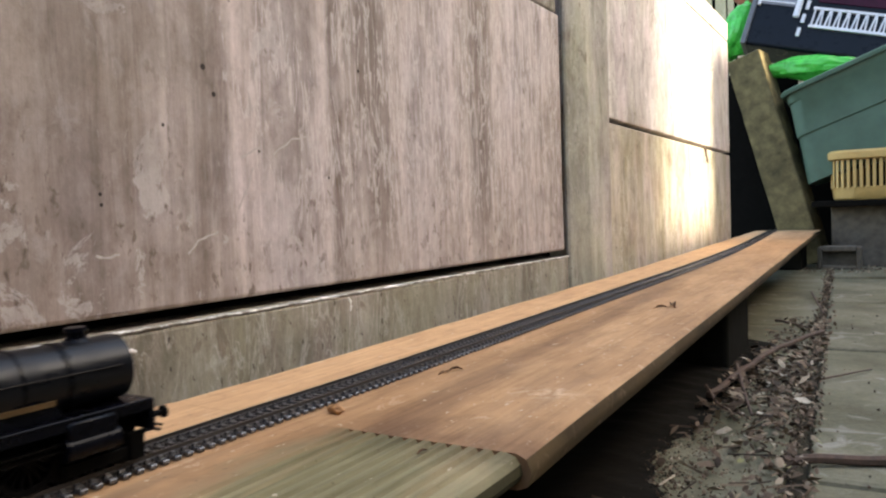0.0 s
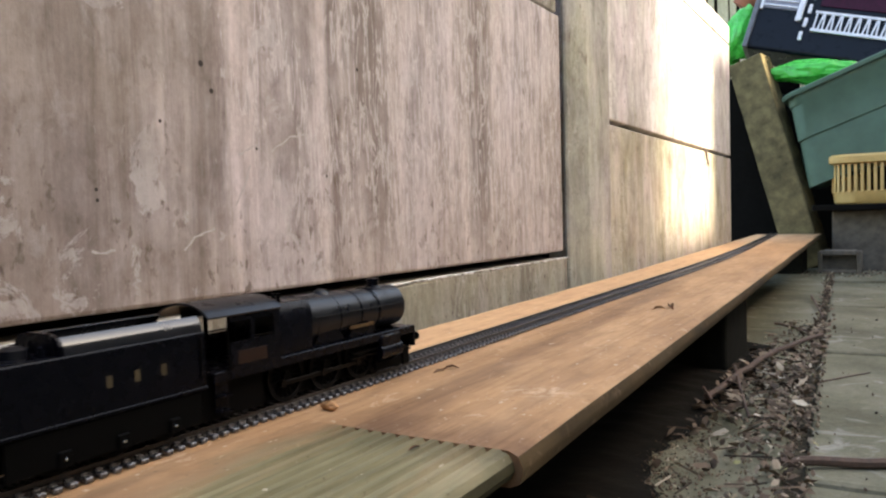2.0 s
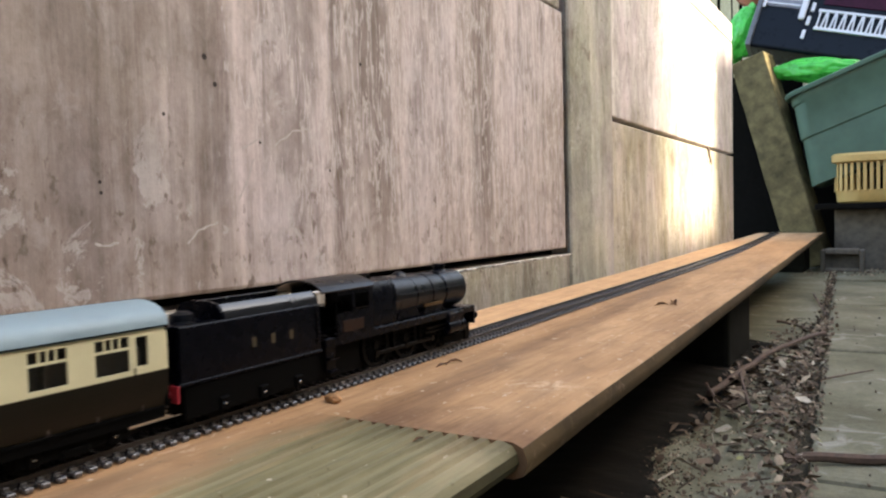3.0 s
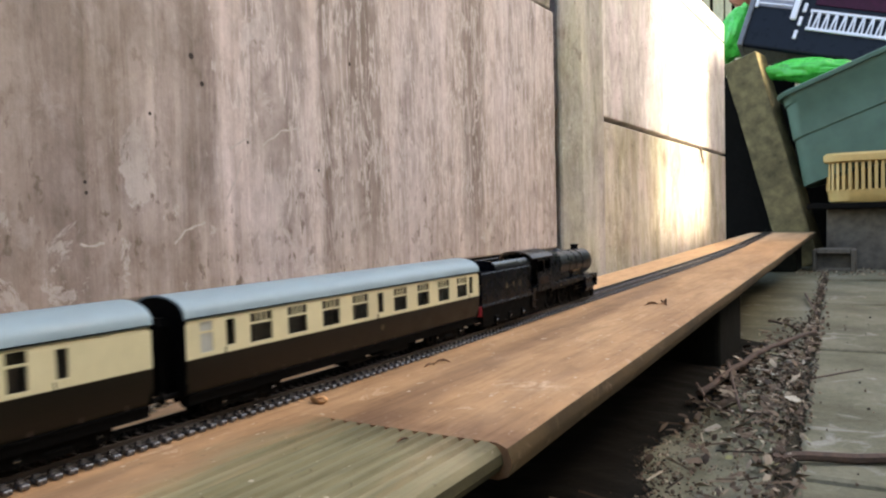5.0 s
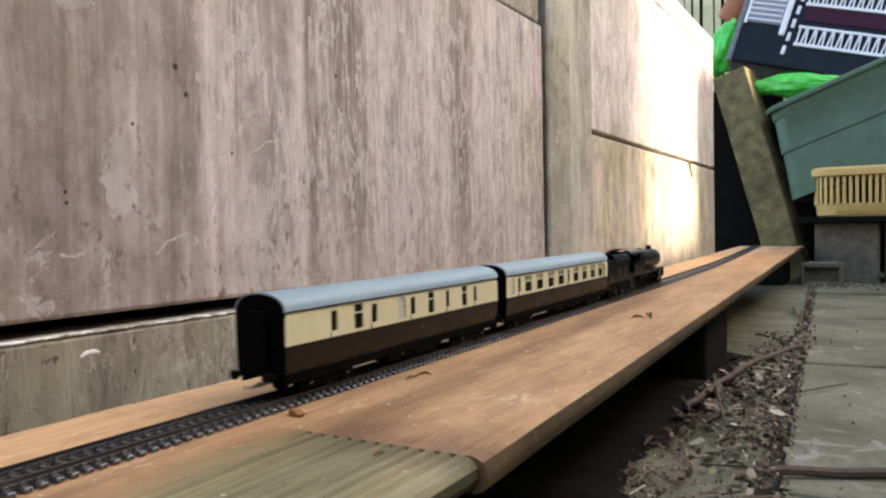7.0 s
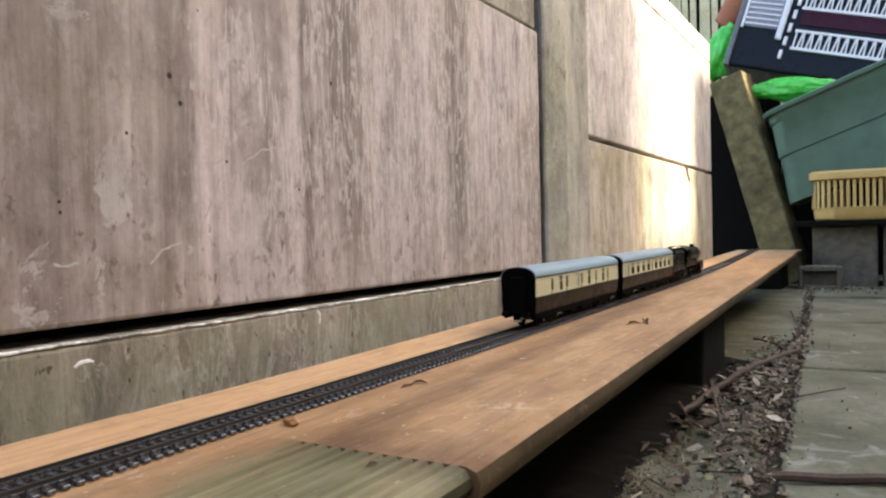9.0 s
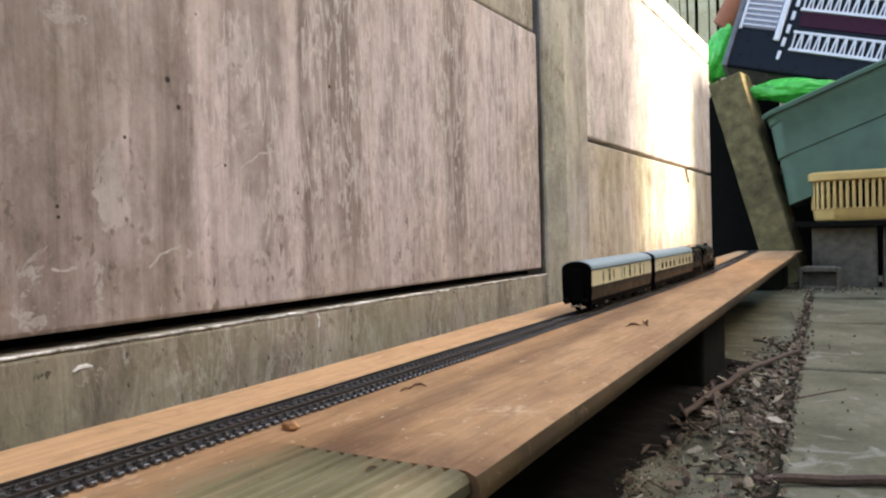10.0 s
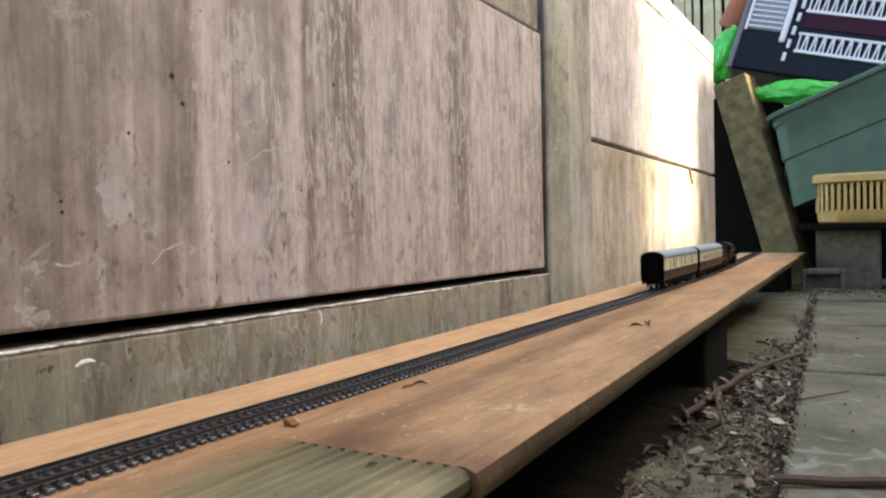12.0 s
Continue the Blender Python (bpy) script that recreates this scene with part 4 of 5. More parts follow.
    part("base", loft([bl(0.016, 0.0), bl(0.010, 0.006), bl(0.006, 0.045), bl(0.012, 0.045), bl(0.018, 0.01)]), BASKET, bk, smooth=True)
    part("rim", loft([bl(-0.002, 0.136), bl(-0.008, 0.140), bl(-0.009, 0.160), bl(-0.002, 0.168), bl(0.004, 0.163), bl(0.004, 0.138)], True), BASKET, bk, smooth=True)
    bm = bm_new()
    add_box(bm, -0.0052, 0.0052, -0.0022, 0.0022, 0.040, 0.142, 0.0012)
    b0 = part("bar", bm, BASKET, bk)
    pts = [Vector((x, y)) for x, y, z in loop(0.0045, W - 0.0045, 0.0045, D - 0.0045, 0.07, 0, 12)]
    pts.append(pts[0])
    total = sum((b - a).length for a, b in zip(pts, pts[1:]))
    count, walked, nxt, made = 64, 0.0, 0.0, 0
    for a, b in zip(pts, pts[1:]):
        seg = (b - a).length
        while seg > 1e-6 and nxt < walked + seg and made < count:
            p = a + (b - a) * ((nxt - walked) / seg)
            m = pose(p.x, p.y, 0, 0, 0, math.degrees(math.atan2((b - a).y, (b - a).x)))
            if made == 0:
                b0.matrix_local = m
            else:
                share("bar", b0.data, bk, m)
            made += 1
            nxt += total / count
        walked += seg
    # plank and block wall that the basket stands on
    bm = bm_new()
    add_box(bm, 0.05, 0.62, 2.80, 3.20, 0.088, 0.108, 0.003, 2)
    tagged(link("shelf_plank", bm, NEARBLACK), "dark old plank lying on concrete blocks", "plank")
    for k, (x, w) in enumerate(((0.105, 0.20), (0.315, 0.21))):
        bm = bm_new()
        add_box(bm, x, x + w - 0.006, 2.86 + 0.01 * k, 3.10, GROUND - 0.012, 0.0875, 0.006, 2)
        bmesh.ops.subdivide_edges(bm, edges=bm.edges[:], cuts=3)
        roughen(bm, 0.003, 26)
        for v in bm.verts:
            v.co.z = min(v.co.z, 0.0875)
        tagged(link("concrete_block", bm, BLOCK), "rough grey-brown concrete block under the plank", "block", "blocks under the shelf plank")
    # low hollow block on the paving
    hb = thing("hollow_block", "small mossy hollow concrete block on the paving", "block", pose(0.072, 2.72, GROUND))
    for x0, x1, z0, z1 in ((0, 0.012, 0, 0.072), (0.112, 0.126, 0, 0.072), (0.0125, 0.1115, 0.058, 0.074), (0.0125, 0.1115, 0.0, 0.012)):
        bm = bm_new()
        add_box(bm, x0, x1, 0, 0.09, z0, z1, 0.003)
        roughen(bm, 0.0012, 40)
        part("web", bm, BLOCK, hb)
    bm = bm_new()
    add_box(bm, 0.0122, 0.1118, 0.03, 0.085, 0.0122, 0.0578)
    part("core", bm, BLOCK, hb)
    # near-black sheet added for the shade behind the lower store
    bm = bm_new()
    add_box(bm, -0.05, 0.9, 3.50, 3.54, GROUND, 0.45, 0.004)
    tagged(link("shade_sheet", bm, NEARBLACK), "near-black sheet added for the shade behind the blocks", "board")


build_store()


# ---- litter, twigs and scraps ----
def build_litter():
    rng = random.Random(11)
    vs, fs = [], []

    def leaf(x, y, z, s):
        m = pose(x, y, z, rng.uniform(-40, 40), rng.uniform(-40, 40), rng.uniform(0, 360))
        a = s * rng.uniform(0.3, 0.7)
        base = len(vs)
        for p in ((-s, 0, 0), (-s * 0.3, -a, s * 0.2), (s * 0.5, -a * 0.8, s * 0.1), (s, 0, s * 0.3), (s * 0.4, a, s * 0.25), (-s * 0.4, a * 0.9, s * 0.1)):
            vs.append(tuple(m @ Vector(p)))
        fs.append((base, base + 1, base + 4, base + 5))
        fs.append((base + 1, base + 2, base + 3, base + 4))

    def chip(x, y, z, s):
        m = pose(x, y, z, rng.uniform(0, 360), rng.uniform(0, 360), rng.uniform(0, 360))
        base = len(vs)
        for p in ((1, 0, 0), (-1, 0, 0), (0, 0.8, 0), (0, -0.7, 0), (0, 0, 0.6), (0, 0, -0.6)):
            vs.append(tuple(m @ (Vector(p) * s * rng.uniform(0.6, 1.2))))
        for f in ((0, 2, 4), (2, 1, 4), (1, 3, 4), (3, 0, 4), (2, 0, 5), (1, 2, 5), (3, 1, 5), (0, 3, 5)):
            fs.append(tuple(base + i for i in f))

    def stalk(x, y, z, s):
        a = rng.uniform(0, 6.28)
        d = Vector((math.cos(a), math.sin(a), rng.uniform(-0.1, 0.2))) * s
        w = Vector((-math.sin(a), math.cos(a), 0)) * 0.0007
        base = len(vs)
        p = Vector((x, y, z))
        for q in (p - w, p + w, p + d + w, p + d - w, p + Vector((0, 0, 0.0012)), p + d + Vector((0, 0, 0.0012))):
            vs.append(tuple(q))
        for f in ((0, 1, 4), (0, 4, 5, 3), (1, 2, 5, 4), (2, 3, 5)):
            fs.append(tuple(base + i for i in f))

    for k in range(2100):
        y = 0.28 + 1.25 * rng.random() ** 1.2
        jx = 0.245 - 0.05 * y
        x = jx + 0.014 - abs(rng.gauss(0, 0.05))
        if x < 0.095 + 0.03 * rng.random() - 0.02 * max(0.0, 0.6 - y):
            continue
        heap = 0.012 * math.exp(-((y - 0.85) / 0.3) ** 2) * rng.random()
        z = GROUND + 0.003 + heap
        c = rng.random()
        if c < 0.52:
            leaf(x, y, z + 0.002, 0.002 + 0.0048 * rng.random() ** 2)
        elif c < 0.93 or x > jx - 0.012:
            chip(x, y, z, rng.uniform(0.001, 0.0035))
        else:
            stalk(x, y, z + 0.003, rng.uniform(0.006, 0.022))
    for k in range(4200):
        y = rng.uniform(0.30, 0.82)
        x = 0.088 + abs(rng.gauss(0, 0.042))
        if x < 0.238 - 0.05 * y:
            chip(x, y, GROUND + 0.0012, 0.0007 + 0.0024 * rng.random() ** 2)
    # larger curled leaves heaped against the twig
    for k in range(420):
        y = rng.gauss(0.93, 0.15)
        jx = 0.245 - 0.05 * y
        x = rng.uniform(0.098 + 0.02 * rng.random(), jx - 0.004)
        if not 0.60 < y < 1.22:
            continue
        leaf(x, y, GROUND + 0.006 + 0.012 * rng.random() * math.exp(-((y - 0.92) / 0.2) ** 2), 0.0035 + 0.0070 * rng.random() ** 1.6)
    for k in range(70):
        y = rng.uniform(0.45, 1.3)
        stalk(rng.uniform(0.125, 0.245 - 0.05 * y), y, GROUND + 0.008 + 0.008 * rng.random(), rng.uniform(0.012, 0.04))
    for k in range(3000):
        y = 0.27 + 0.75 * rng.random()
        jx = 0.245 - 0.05 * y
        x = jx - 0.002 - abs(rng.gauss(0, 0.055))
        if x > 0.05:
            chip(x, y, GROUND + 0.0008, rng.uniform(0.0007, 0.0022))
    for k in range(380):
        y = rng.uniform(1.2, 2.9)
        x = 0.245 - 0.05 * y + rng.gauss(0, 0.008)
        (leaf if rng.random() < 0.4 else chip)(x, y, GROUND + 0.003, rng.uniform(0.002, 0.006))
    for k in range(260):
        chip(rng.uniform(0.02, 0.5), rng.uniform(2.55, 2.85), GROUND + 0.002, rng.uniform(0.002, 0.007))
    for k in range(160):
        chip(rng.uniform(0.2, 0.5), rng.uniform(0.5, 2.6), GROUND + 0.0012, rng.uniform(0.001, 0.003))
    me = bpy.data.meshes.new("leaf_litter")
    me.from_pydata(vs, [], fs)
    me.materials.append(LITTER)
    tagged(new("leaf_litter", me), "dry brown leaf litter, grit and stalks on the paving", "leaf litter", kind="stuff")

    def twig(label, pts, r0, r1):
        bm = bm_new()
        n = len(pts)
        fine = []
        for i in range((n - 1) * 4 + 1):
            k, f = divmod(i, 4)
            a = Vector(pts[k])
            b = Vector(pts[min(k + 1, n - 1)])
            fine.append(a.lerp(b, f / 4) + noise.noise_vector(a.lerp(b, f / 4) * 60) * r0 * 0.5)
        add_tube(bm, fine, [r0 + (r1 - r0) * i / (len(fine) - 1) for i in range(len(fine))], 7)
        tagged(link("twig", bm, TWIG, True), label, "twig", "fallen twigs")
    g = GROUND
    twig("thick bent brown twig lying over the leaf litter", [(0.109, 0.822, g + 0.014), (0.124, 0.95, g + 0.018), (0.138, 1.08, g + 0.019), (0.160, 1.20, g + 0.017), (0.184, 1.32, g + 0.012)], 0.0038, 0.0032)
    twig("thin forked twig on the leaf litter", [(0.111, 0.98, g + 0.018), (0.135, 0.87, g + 0.018), (0.158, 0.78, g + 0.008)], 0.0022, 0.0014)
    twig("thin curved twig on the leaf litter", [(0.102, 0.84, g + 0.02), (0.125, 0.79, g + 0.012), (0.153, 0.765, g + 0.01)], 0.0018, 0.0012)
    twig("long dark straight stick on the paving", [(0.200, 0.655, g + 0.006), (0.235, 0.672, g + 0.0065), (0.34, 0.715, g + 0.006)], 0.0040, 0.0046)
    twig("thin dark twig in the paving joint", [(0.12, 1.91, g + 0.012), (0.145, 1.74, g + 0.007), (0.168, 1.58, g + 0.006)], 0.0024, 0.0016)
    twig("thin dark twig beside the joint", [(0.097, 1.47, g + 0.006), (0.13, 1.43, g + 0.006), (0.161, 1.39, g + 0.006)], 0.0024, 0.0018)
    twig("thin jagged twig on the slab", [(0.204, 0.99, g + 0.004), (0.23, 1.03, g + 0.005), (0.256, 1.075, g + 0.004)], 0.0014, 0.0009)

    # scraps on the planks
    def scrap(name, label, cat, x, y, s, material, flat=0.6, seed=0.0):
        bm = bm_new()
        bmesh.ops.create_icosphere(bm, subdivisions=3, radius=1.0)
        for v in bm.verts:
            k = 1 + 0.35 * noise.noise(v.co * 1.5 + Vector((seed, 0, 0)))
            v.co = Vector((v.co.x * s * 0.8, v.co.y * s * 1.2, v.co.z * s * flat)) * k
        low = min(v.co.z for v in bm.verts)
        for v in bm.verts:
            v.co.z -= low
        ob = link(name, bm, material, True)
        ob.matrix_world = pose(x, y, rise(y), 0, 0, 30 + seed * 50)
        tagged(ob, label, cat)
    scrap("pebble", "small ochre-brown stone chip lying beside the track", "pebble", 0.0275, 0.2945, 0.0042, STONE, 0.55, 1.0)

    def curl(x, y, s, seed):
        """A dry leaf blade, arched along its rib, its sides rolled up, with a stalk."""
        bm = bm_new()
        r = random.Random(seed)
        arch, roll, turn = r.uniform(0.35, 0.6), r.uniform(0.5, 1.1), r.uniform(-70, 70)
        rows = []
        for i in range(11):
            u = i / 10
            w = 0.42 * math.sin(math.pi * min(1.0, u * 0.94 + 0.06)) ** 0.8 * (1 + 0.25 * noise.noise(Vector((seed * 3, u * 5, 0))))
            row = []
            for j in range(7):
                v = (j - 3) / 3
                row.append(bm.verts.new((s * w * v * math.cos(roll * v), s * (u * 2 - 1), s * (arch * math.sin(math.pi * u) * 0.5 + w * abs(math.sin(roll * v)) * 0.8 + 0.08 * noise.noise(Vector((u * 6, v * 3, seed)))))))
            rows.append(row)
        for p, q in zip(rows, rows[1:]):
            for j in range(6):
                bm.faces.new((p[j], p[j + 1], q[j + 1], q[j]))
        bmesh.ops.solidify(bm, geom=bm.faces[:], thickness=0.0004)
        add_tube(bm, [(0, -s, 0.0006), (s * 0.05, -s * 1.15, s * 0.05), (s * 0.12, -s * 1.3, 0.0004)], [s * 0.06, s * 0.045, s * 0.03], 6)
        low = min(v.co.z for v in bm.verts)
        for v in bm.verts:
            v.co.z -= low
        ob = link("dry_leaf_scrap", bm, DEADLEAF, True)
        ob.matrix_world = pose(x, y, rise(y) + cup(x, y) + 0.0002, 0, 0, turn)
        tagged(ob, "curled brown dead leaf scrap on the plank", "leaf scrap", "leaf scraps on the plank")
    for x, y, s, sd in ((0.0305, 0.400, 0.0044, 4), (0.0335, 0.411, 0.0056, 9), (0.0875, 0.760, 0.0105, 12), (0.0800, 0.745, 0.0070, 8), (0.104, 0.2585, 0.0032, 3)):
        curl(x, y, s, sd)

    # crooked lime trails dried on the fence panel
    def trail(pts, r):
        bm = bm_new()
        fine = []
        for (y0, z0), (y1, z1) in zip(pts, pts[1:]):
            for k in range(6):
                f = k / 6
                y, z = y0 + (y1 - y0) * f, z0 + (z1 - z0) * f
                fine.append((0.0, y + 0.0022 * noise.noise(Vector((y * 160, z * 160, 1))), z + 0.0022 * noise.noise(Vector((y * 160, z * 160, 9)))))
        add_tube(bm, fine, [r * (0.75 + 0.8 * noise.noise(Vector((7, k * 0.8, 0)))) for k in range(len(fine))], 6)
        for v in bm.verts:
            v.co.x *= 0.22
        ob = link("lime_trail", bm, LIME, True)
        ob.matrix_world = FENCE
        tagged(ob, "thin pale crooked lime trail dried on the concrete panel", "lime stain", "lime trails")
    trail([(0.3404, 0.0808), (0.3524, 0.0919), (0.3696, 0.0963)], 0.0011)
    trail([(0.3882, 0.1116), (0.3997, 0.1306), (0.4058, 0.1456)], 0.0010)
    trail([(0.3930, 0.1500), (0.4119, 0.1588), (0.4160, 0.1540)], 0.0011)
    trail([(0.4270, 0.1545), (0.4482, 0.1670), (0.4747, 0.1720)], 0.0011)
    trail([(0.2700, 0.0846), (0.2905, 0.0838)], 0.0012)

    # splashes on the gravel board
    def splash(y, z, pts, r):
        bm = bm_new()
        add_tube(bm, [(0.0082, y + a, z + b) for a, b in pts], [r * k for k in (0.6, 1.0, 1.0, 0.5)], 8)
        for v in bm.verts:
            v.co.x = 0.0081 + (v.co.x - 0.0082) * 0.35
        ob = link("dried_splash", bm, PALE, True)
        ob.matrix_world = FENCE
        tagged(ob, "small white dried splash on the gravel board", "splash mark", "white splashes")
    splash(0.283, 0.0245, [(-0.006, -0.0018), (-0.002, 0.0003), (0.003, 0.0006), (0.007, -0.0005)], 0.0016)
    splash(0.505, 0.028, [(-0.002, 0.006), (0.001, 0.002), (0.001, -0.002), (0.0, -0.006)], 0.0017)


build_litter()


# ---- the train ----
RAILTOP = 0.0053
MOVERS = []      # (thing, offset behind the boiler front)
WHEELS = []      # (wheelset, its place, radius)
RODS = []        # (rod, its place, crank radius, quarter offset)


def wheelset(parent, y, r, spokes=0, name="wheelset"):
    bm = bm_new()
    add_cyl(bm, (-0.0083, 0, 0), (0.0083, 0, 0), 0.001, seg=8)
    ob = part(name, bm, DARKSTEEL, parent, smooth=True)
    ob.location = (0, y, RAILTOP + r)
    WHEELS.append((ob, (0, y, RAILTOP + r), r))
    bar = None
    for s in (-1, 1):
        x = s * 0.0083
        if not spokes:
            bm = bm_new()
            rim = [(-0.0018, r * 1.1), (-0.0012, r * 1.1), (-0.0011, r), (0.0012, r), (0.0013, r * 0.8), (0.0009, r * 0.74), (0.0009, r * 0.4), (0.0019, r * 0.34)]
            rings = [[bm.verts.new((x + s * d, q * math.cos(6.2832 * k / 24), q * math.sin(6.2832 * k / 24))) for k in range(24)] for d, q in rim]
            for p, q in zip(rings, rings[1:]):
                for k in range(24):
                    bm.faces.new((p[k], p[(k + 1) % 24], q[(k + 1) % 24], q[k]))
            bm.faces.new(rings[0][::-1])
            bm.faces.new(rings[-1])
            part("wheel", bm, DARKSTEEL, ob, smooth=True)
            continue
        bm = bm_new()
        va = [[bm.verts.new((x + d, q * math.cos(6.2832 * k / 28), q * math.sin(6.2832 * k / 28))) for k in range(28)] for d in (-0.0013, 0.0013) for q in (r, r * 0.82)]
        for k in range(28):
            j = (k + 1) % 28
            bm.faces.new((va[0][k], va[0][j], va[2][j], va[2][k]))
            bm.faces.new((va[1][k], va[3][k], va[3][j], va[1][j]))
            bm.faces.new((va[0][k], va[1][k], va[1][j], va[0][j]))
            bm.faces.new((va[2][k], va[2][j], va[3][j], va[3][k]))
        part("rim", bm, DARKSTEEL, ob, smooth=True)
        bm = bm_new()
        add_cyl(bm, (x - 0.0014, 0, 0), (x + 0.0018, 0, 0), r * 0.2, seg=12)
        part("hub", bm, DARKSTEEL, ob, smooth=True)
        for k in range(spokes):
            m = pose(x, 0, 0, 360 * k / spokes)
            if bar is None:
                bm = bm_new()
                add_cyl(bm, (0, r * 0.15, 0), (0, r * 0.85, 0), 0.0007, seg=5)
                first = part("spoke", bm, DARKSTEEL, ob)
                first.matrix_local = m
                bar = first.data
            else:
                share("spoke", bar, ob, m)
    return ob


def axle_end(parent, x, y, z):
    """Bright turned end of an axle in its box."""
    for s in (-1, 1):
        bm = bm_new()
        add_cyl(bm, (s * x, y, z), (s * (x + 0.0004), y, z), 0.0006, 0.0004, seg=10)
        part("axle_end", bm, NICKEL, parent, "bright nickel axle end")


def buffer_pair(parent, y, d, z=0.0215, material=None):
    for s in (-1, 1):
        bm = bm_new()
        add_cyl(bm, (s * 0.0112, y, z), (s * 0.0112, y + d * 0.005, z), 0.0014, seg=12)
        add_cyl(bm, (s * 0.0112, y + d * 0.004, z), (s * 0.0112, y + d * 0.0078, z), 0.0009, seg=10)
        add_cyl(bm, (s * 0.0112, y + d * 0.0076, z), (s * 0.0112, y + d * 0.0088, z), 0.0027, seg=16)
        part("buffer", bm, material or DARKSTEEL, parent, smooth=True)


def coupling(parent, y, d, material=None):
    bm = bm_new()
    add_box(bm, -0.0016, 0.0016, min(y, y + d * 0.012), max(y, y + d * 0.012), 0.0125, 0.0137, 0.0003)
    add_box(bm, -0.0055, 0.0055, min(y + d * 0.011, y + d * 0.0125), max(y + d * 0.011, y + d * 0.0125), 0.0125, 0.0137, 0.0003)
    add_tube(bm, [(0.004, y + d * 0.003, 0.0145), (0.004, y + d * 0.010, 0.016), (0.004, y + d * 0.014, 0.0145)], [0.0007] * 3, 6)
    part("coupling", bm, material or NICKEL, parent, "tension-lock coupling")


def build_loco():
    lo = thing("steam_locomotive", "satin black model steam locomotive with tapered boiler on the track", "model locomotive")
    MOVERS.append((lo, 0.0))
    zc, r = 0.0440, 0.0133
    # boiler: smokebox, barrel, firebox
    bm = bm_new()
    prof = [(0.0012, 0.0), (0.0012, 0.0085), (0.0, 0.0118), (-0.0012, r), (-0.027, r), (-0.0272, 0.0130), (-0.050, 0.0135), (-0.085, 0.0143), (-0.0925, 0.0146)]
    rings = []
    for y, q in prof[1:]:
        rings.append([bm.verts.new((q * math.sin(6.2832 * k / 36), y, zc + (q - r) * 0.25 + q * math.cos(6.2832 * k / 36))) for k in range(36)])
    tip = bm.verts.new((0, 0.0016, zc))
    for k in range(36):
        bm.faces.new((tip, rings[0][k], rings[0][(k + 1) % 36]))
    for a, b in zip(rings, rings[1:]):
        for k in range(36):
            bm.faces.new((a[k], a[(k + 1) % 36], b[(k + 1) % 36], b[k]))
    bm.faces.new(rings[-1])
    boiler = part("boiler", bm, LOCO_TOP, lo, "dusty black tapered boiler", True)
    for y in (-0.0285, -0.046, -0.066, -0.086):
        bm = bm_new()
        add_cyl(bm, (0, y - 0.0006, zc + 0.0001), (0, y + 0.0006, zc + 0.0001), 0.0134 - 0.016 * (y + 0.0285), seg=36)
        part("boiler_band", bm, LOCO_BLACK, boiler, smooth=True)
    bm = bm_new()
    add_cyl(bm, (0, 0.001, zc), (0, 0.0026, zc), 0.0078, 0.0066, 24)
    add_cyl(bm, (0, 0.0024, zc), (0, 0.004, zc), 0.0011, seg=8)
    add_box(bm, -0.0003, 0.0003, 0.0032, 0.0038, zc - 0.004, zc + 0.0005)
    part("smokebox_door", bm, LOCO_BLACK, boiler, smooth=True)
    # belpaire firebox
    bm = bm_new()
    fb = [(-0.0142, 0.031), (0.0142, 0.031), (0.0148, 0.048), (0.0138, 0.0535), (0.0110, 0.0572), (0.0, 0.0588), (-0.0110, 0.0572), (-0.0138, 0.0535), (-0.0148, 0.048)]
    prism(bm, fb, -0.1195, -0.0920)
    part("firebox", bm, LOCO_BLACK, lo, smooth=True)
    # chimney, dome, safety valves
    bm = bm_new()
    for z0, z1, r0, r1 in ((0.0562, 0.0578, 0.0056, 0.0040), (0.0578, 0.0606, 0.0038, 0.0037), (0.0604, 0.0622, 0.0044, 0.0041)):
        add_cyl(bm, (0, -0.0172, z0), (0, -0.0172, z1), r0, r1, 20)
    part("chimney", bm, LOCO_BLACK, lo, smooth=True)
    bm = bm_new()
    add_cyl(bm, (0, -0.0676, 0.0568), (0, -0.0676, 0.0588), 0.0056, 0.0042, 20)
    add_cyl(bm, (0, -0.0676, 0.0588), (0, -0.0676, 0.0602), 0.0042, 0.0022, 20)
    part("dome", bm, LOCO_TOP, lo, smooth=True)
    bm = bm_new()
    for s in (-1, 1):
        add_cyl(bm, (s * 0.0018, -0.1035, 0.0585), (s * 0.0018, -0.1035, 0.0612), 0.0012, seg=10)
    part("safety_valve", bm, STEEL, lo)
    # running plate and valances
    bm = bm_new()
    add_box(bm, -0.0165, 0.0165, -0.162, 0.0045, 0.0296, 0.0308, 0.0003)
    part("running_plate", bm, LOCO_BLACK, lo)
    for s in (-1, 1):
        bm = bm_new()
        add_box(bm, s * 0.0158 - 0.0005, s * 0.0158 + 0.0005, -0.162, 0.0045, 0.0262, 0.0297)
        part("valance", bm, LOCO_BLACK, lo)
        for y in (-0.045, -0.0755, -0.108):
            bm = bm_new()
            add_cyl(bm, (s * 0.0075, y, 0.0250), (s * 0.0125, y, 0.0250), 0.0148, seg=28)
            bmesh.ops.bisect_plane(bm, geom=bm.verts[:] + bm.edges[:] + bm.faces[:], plane_co=(0, 0, 0.0309), plane_no=(0, 0, -1), clear_outer=True)
            part("splasher", bm, LOCO_BLACK, lo, smooth=True)
        bm = bm_new()
        add_box(bm, s * 0.0131 - 0.0004, s * 0.0131 + 0.0004, -0.058, -0.035, 0.0362, 0.0382)
        part("name_plate", bm, simple("dull_brass_plate", (0.12, 0.07, 0.03), 0.45, 0.5), lo, "dull brass name plate")
        bm = bm_new()
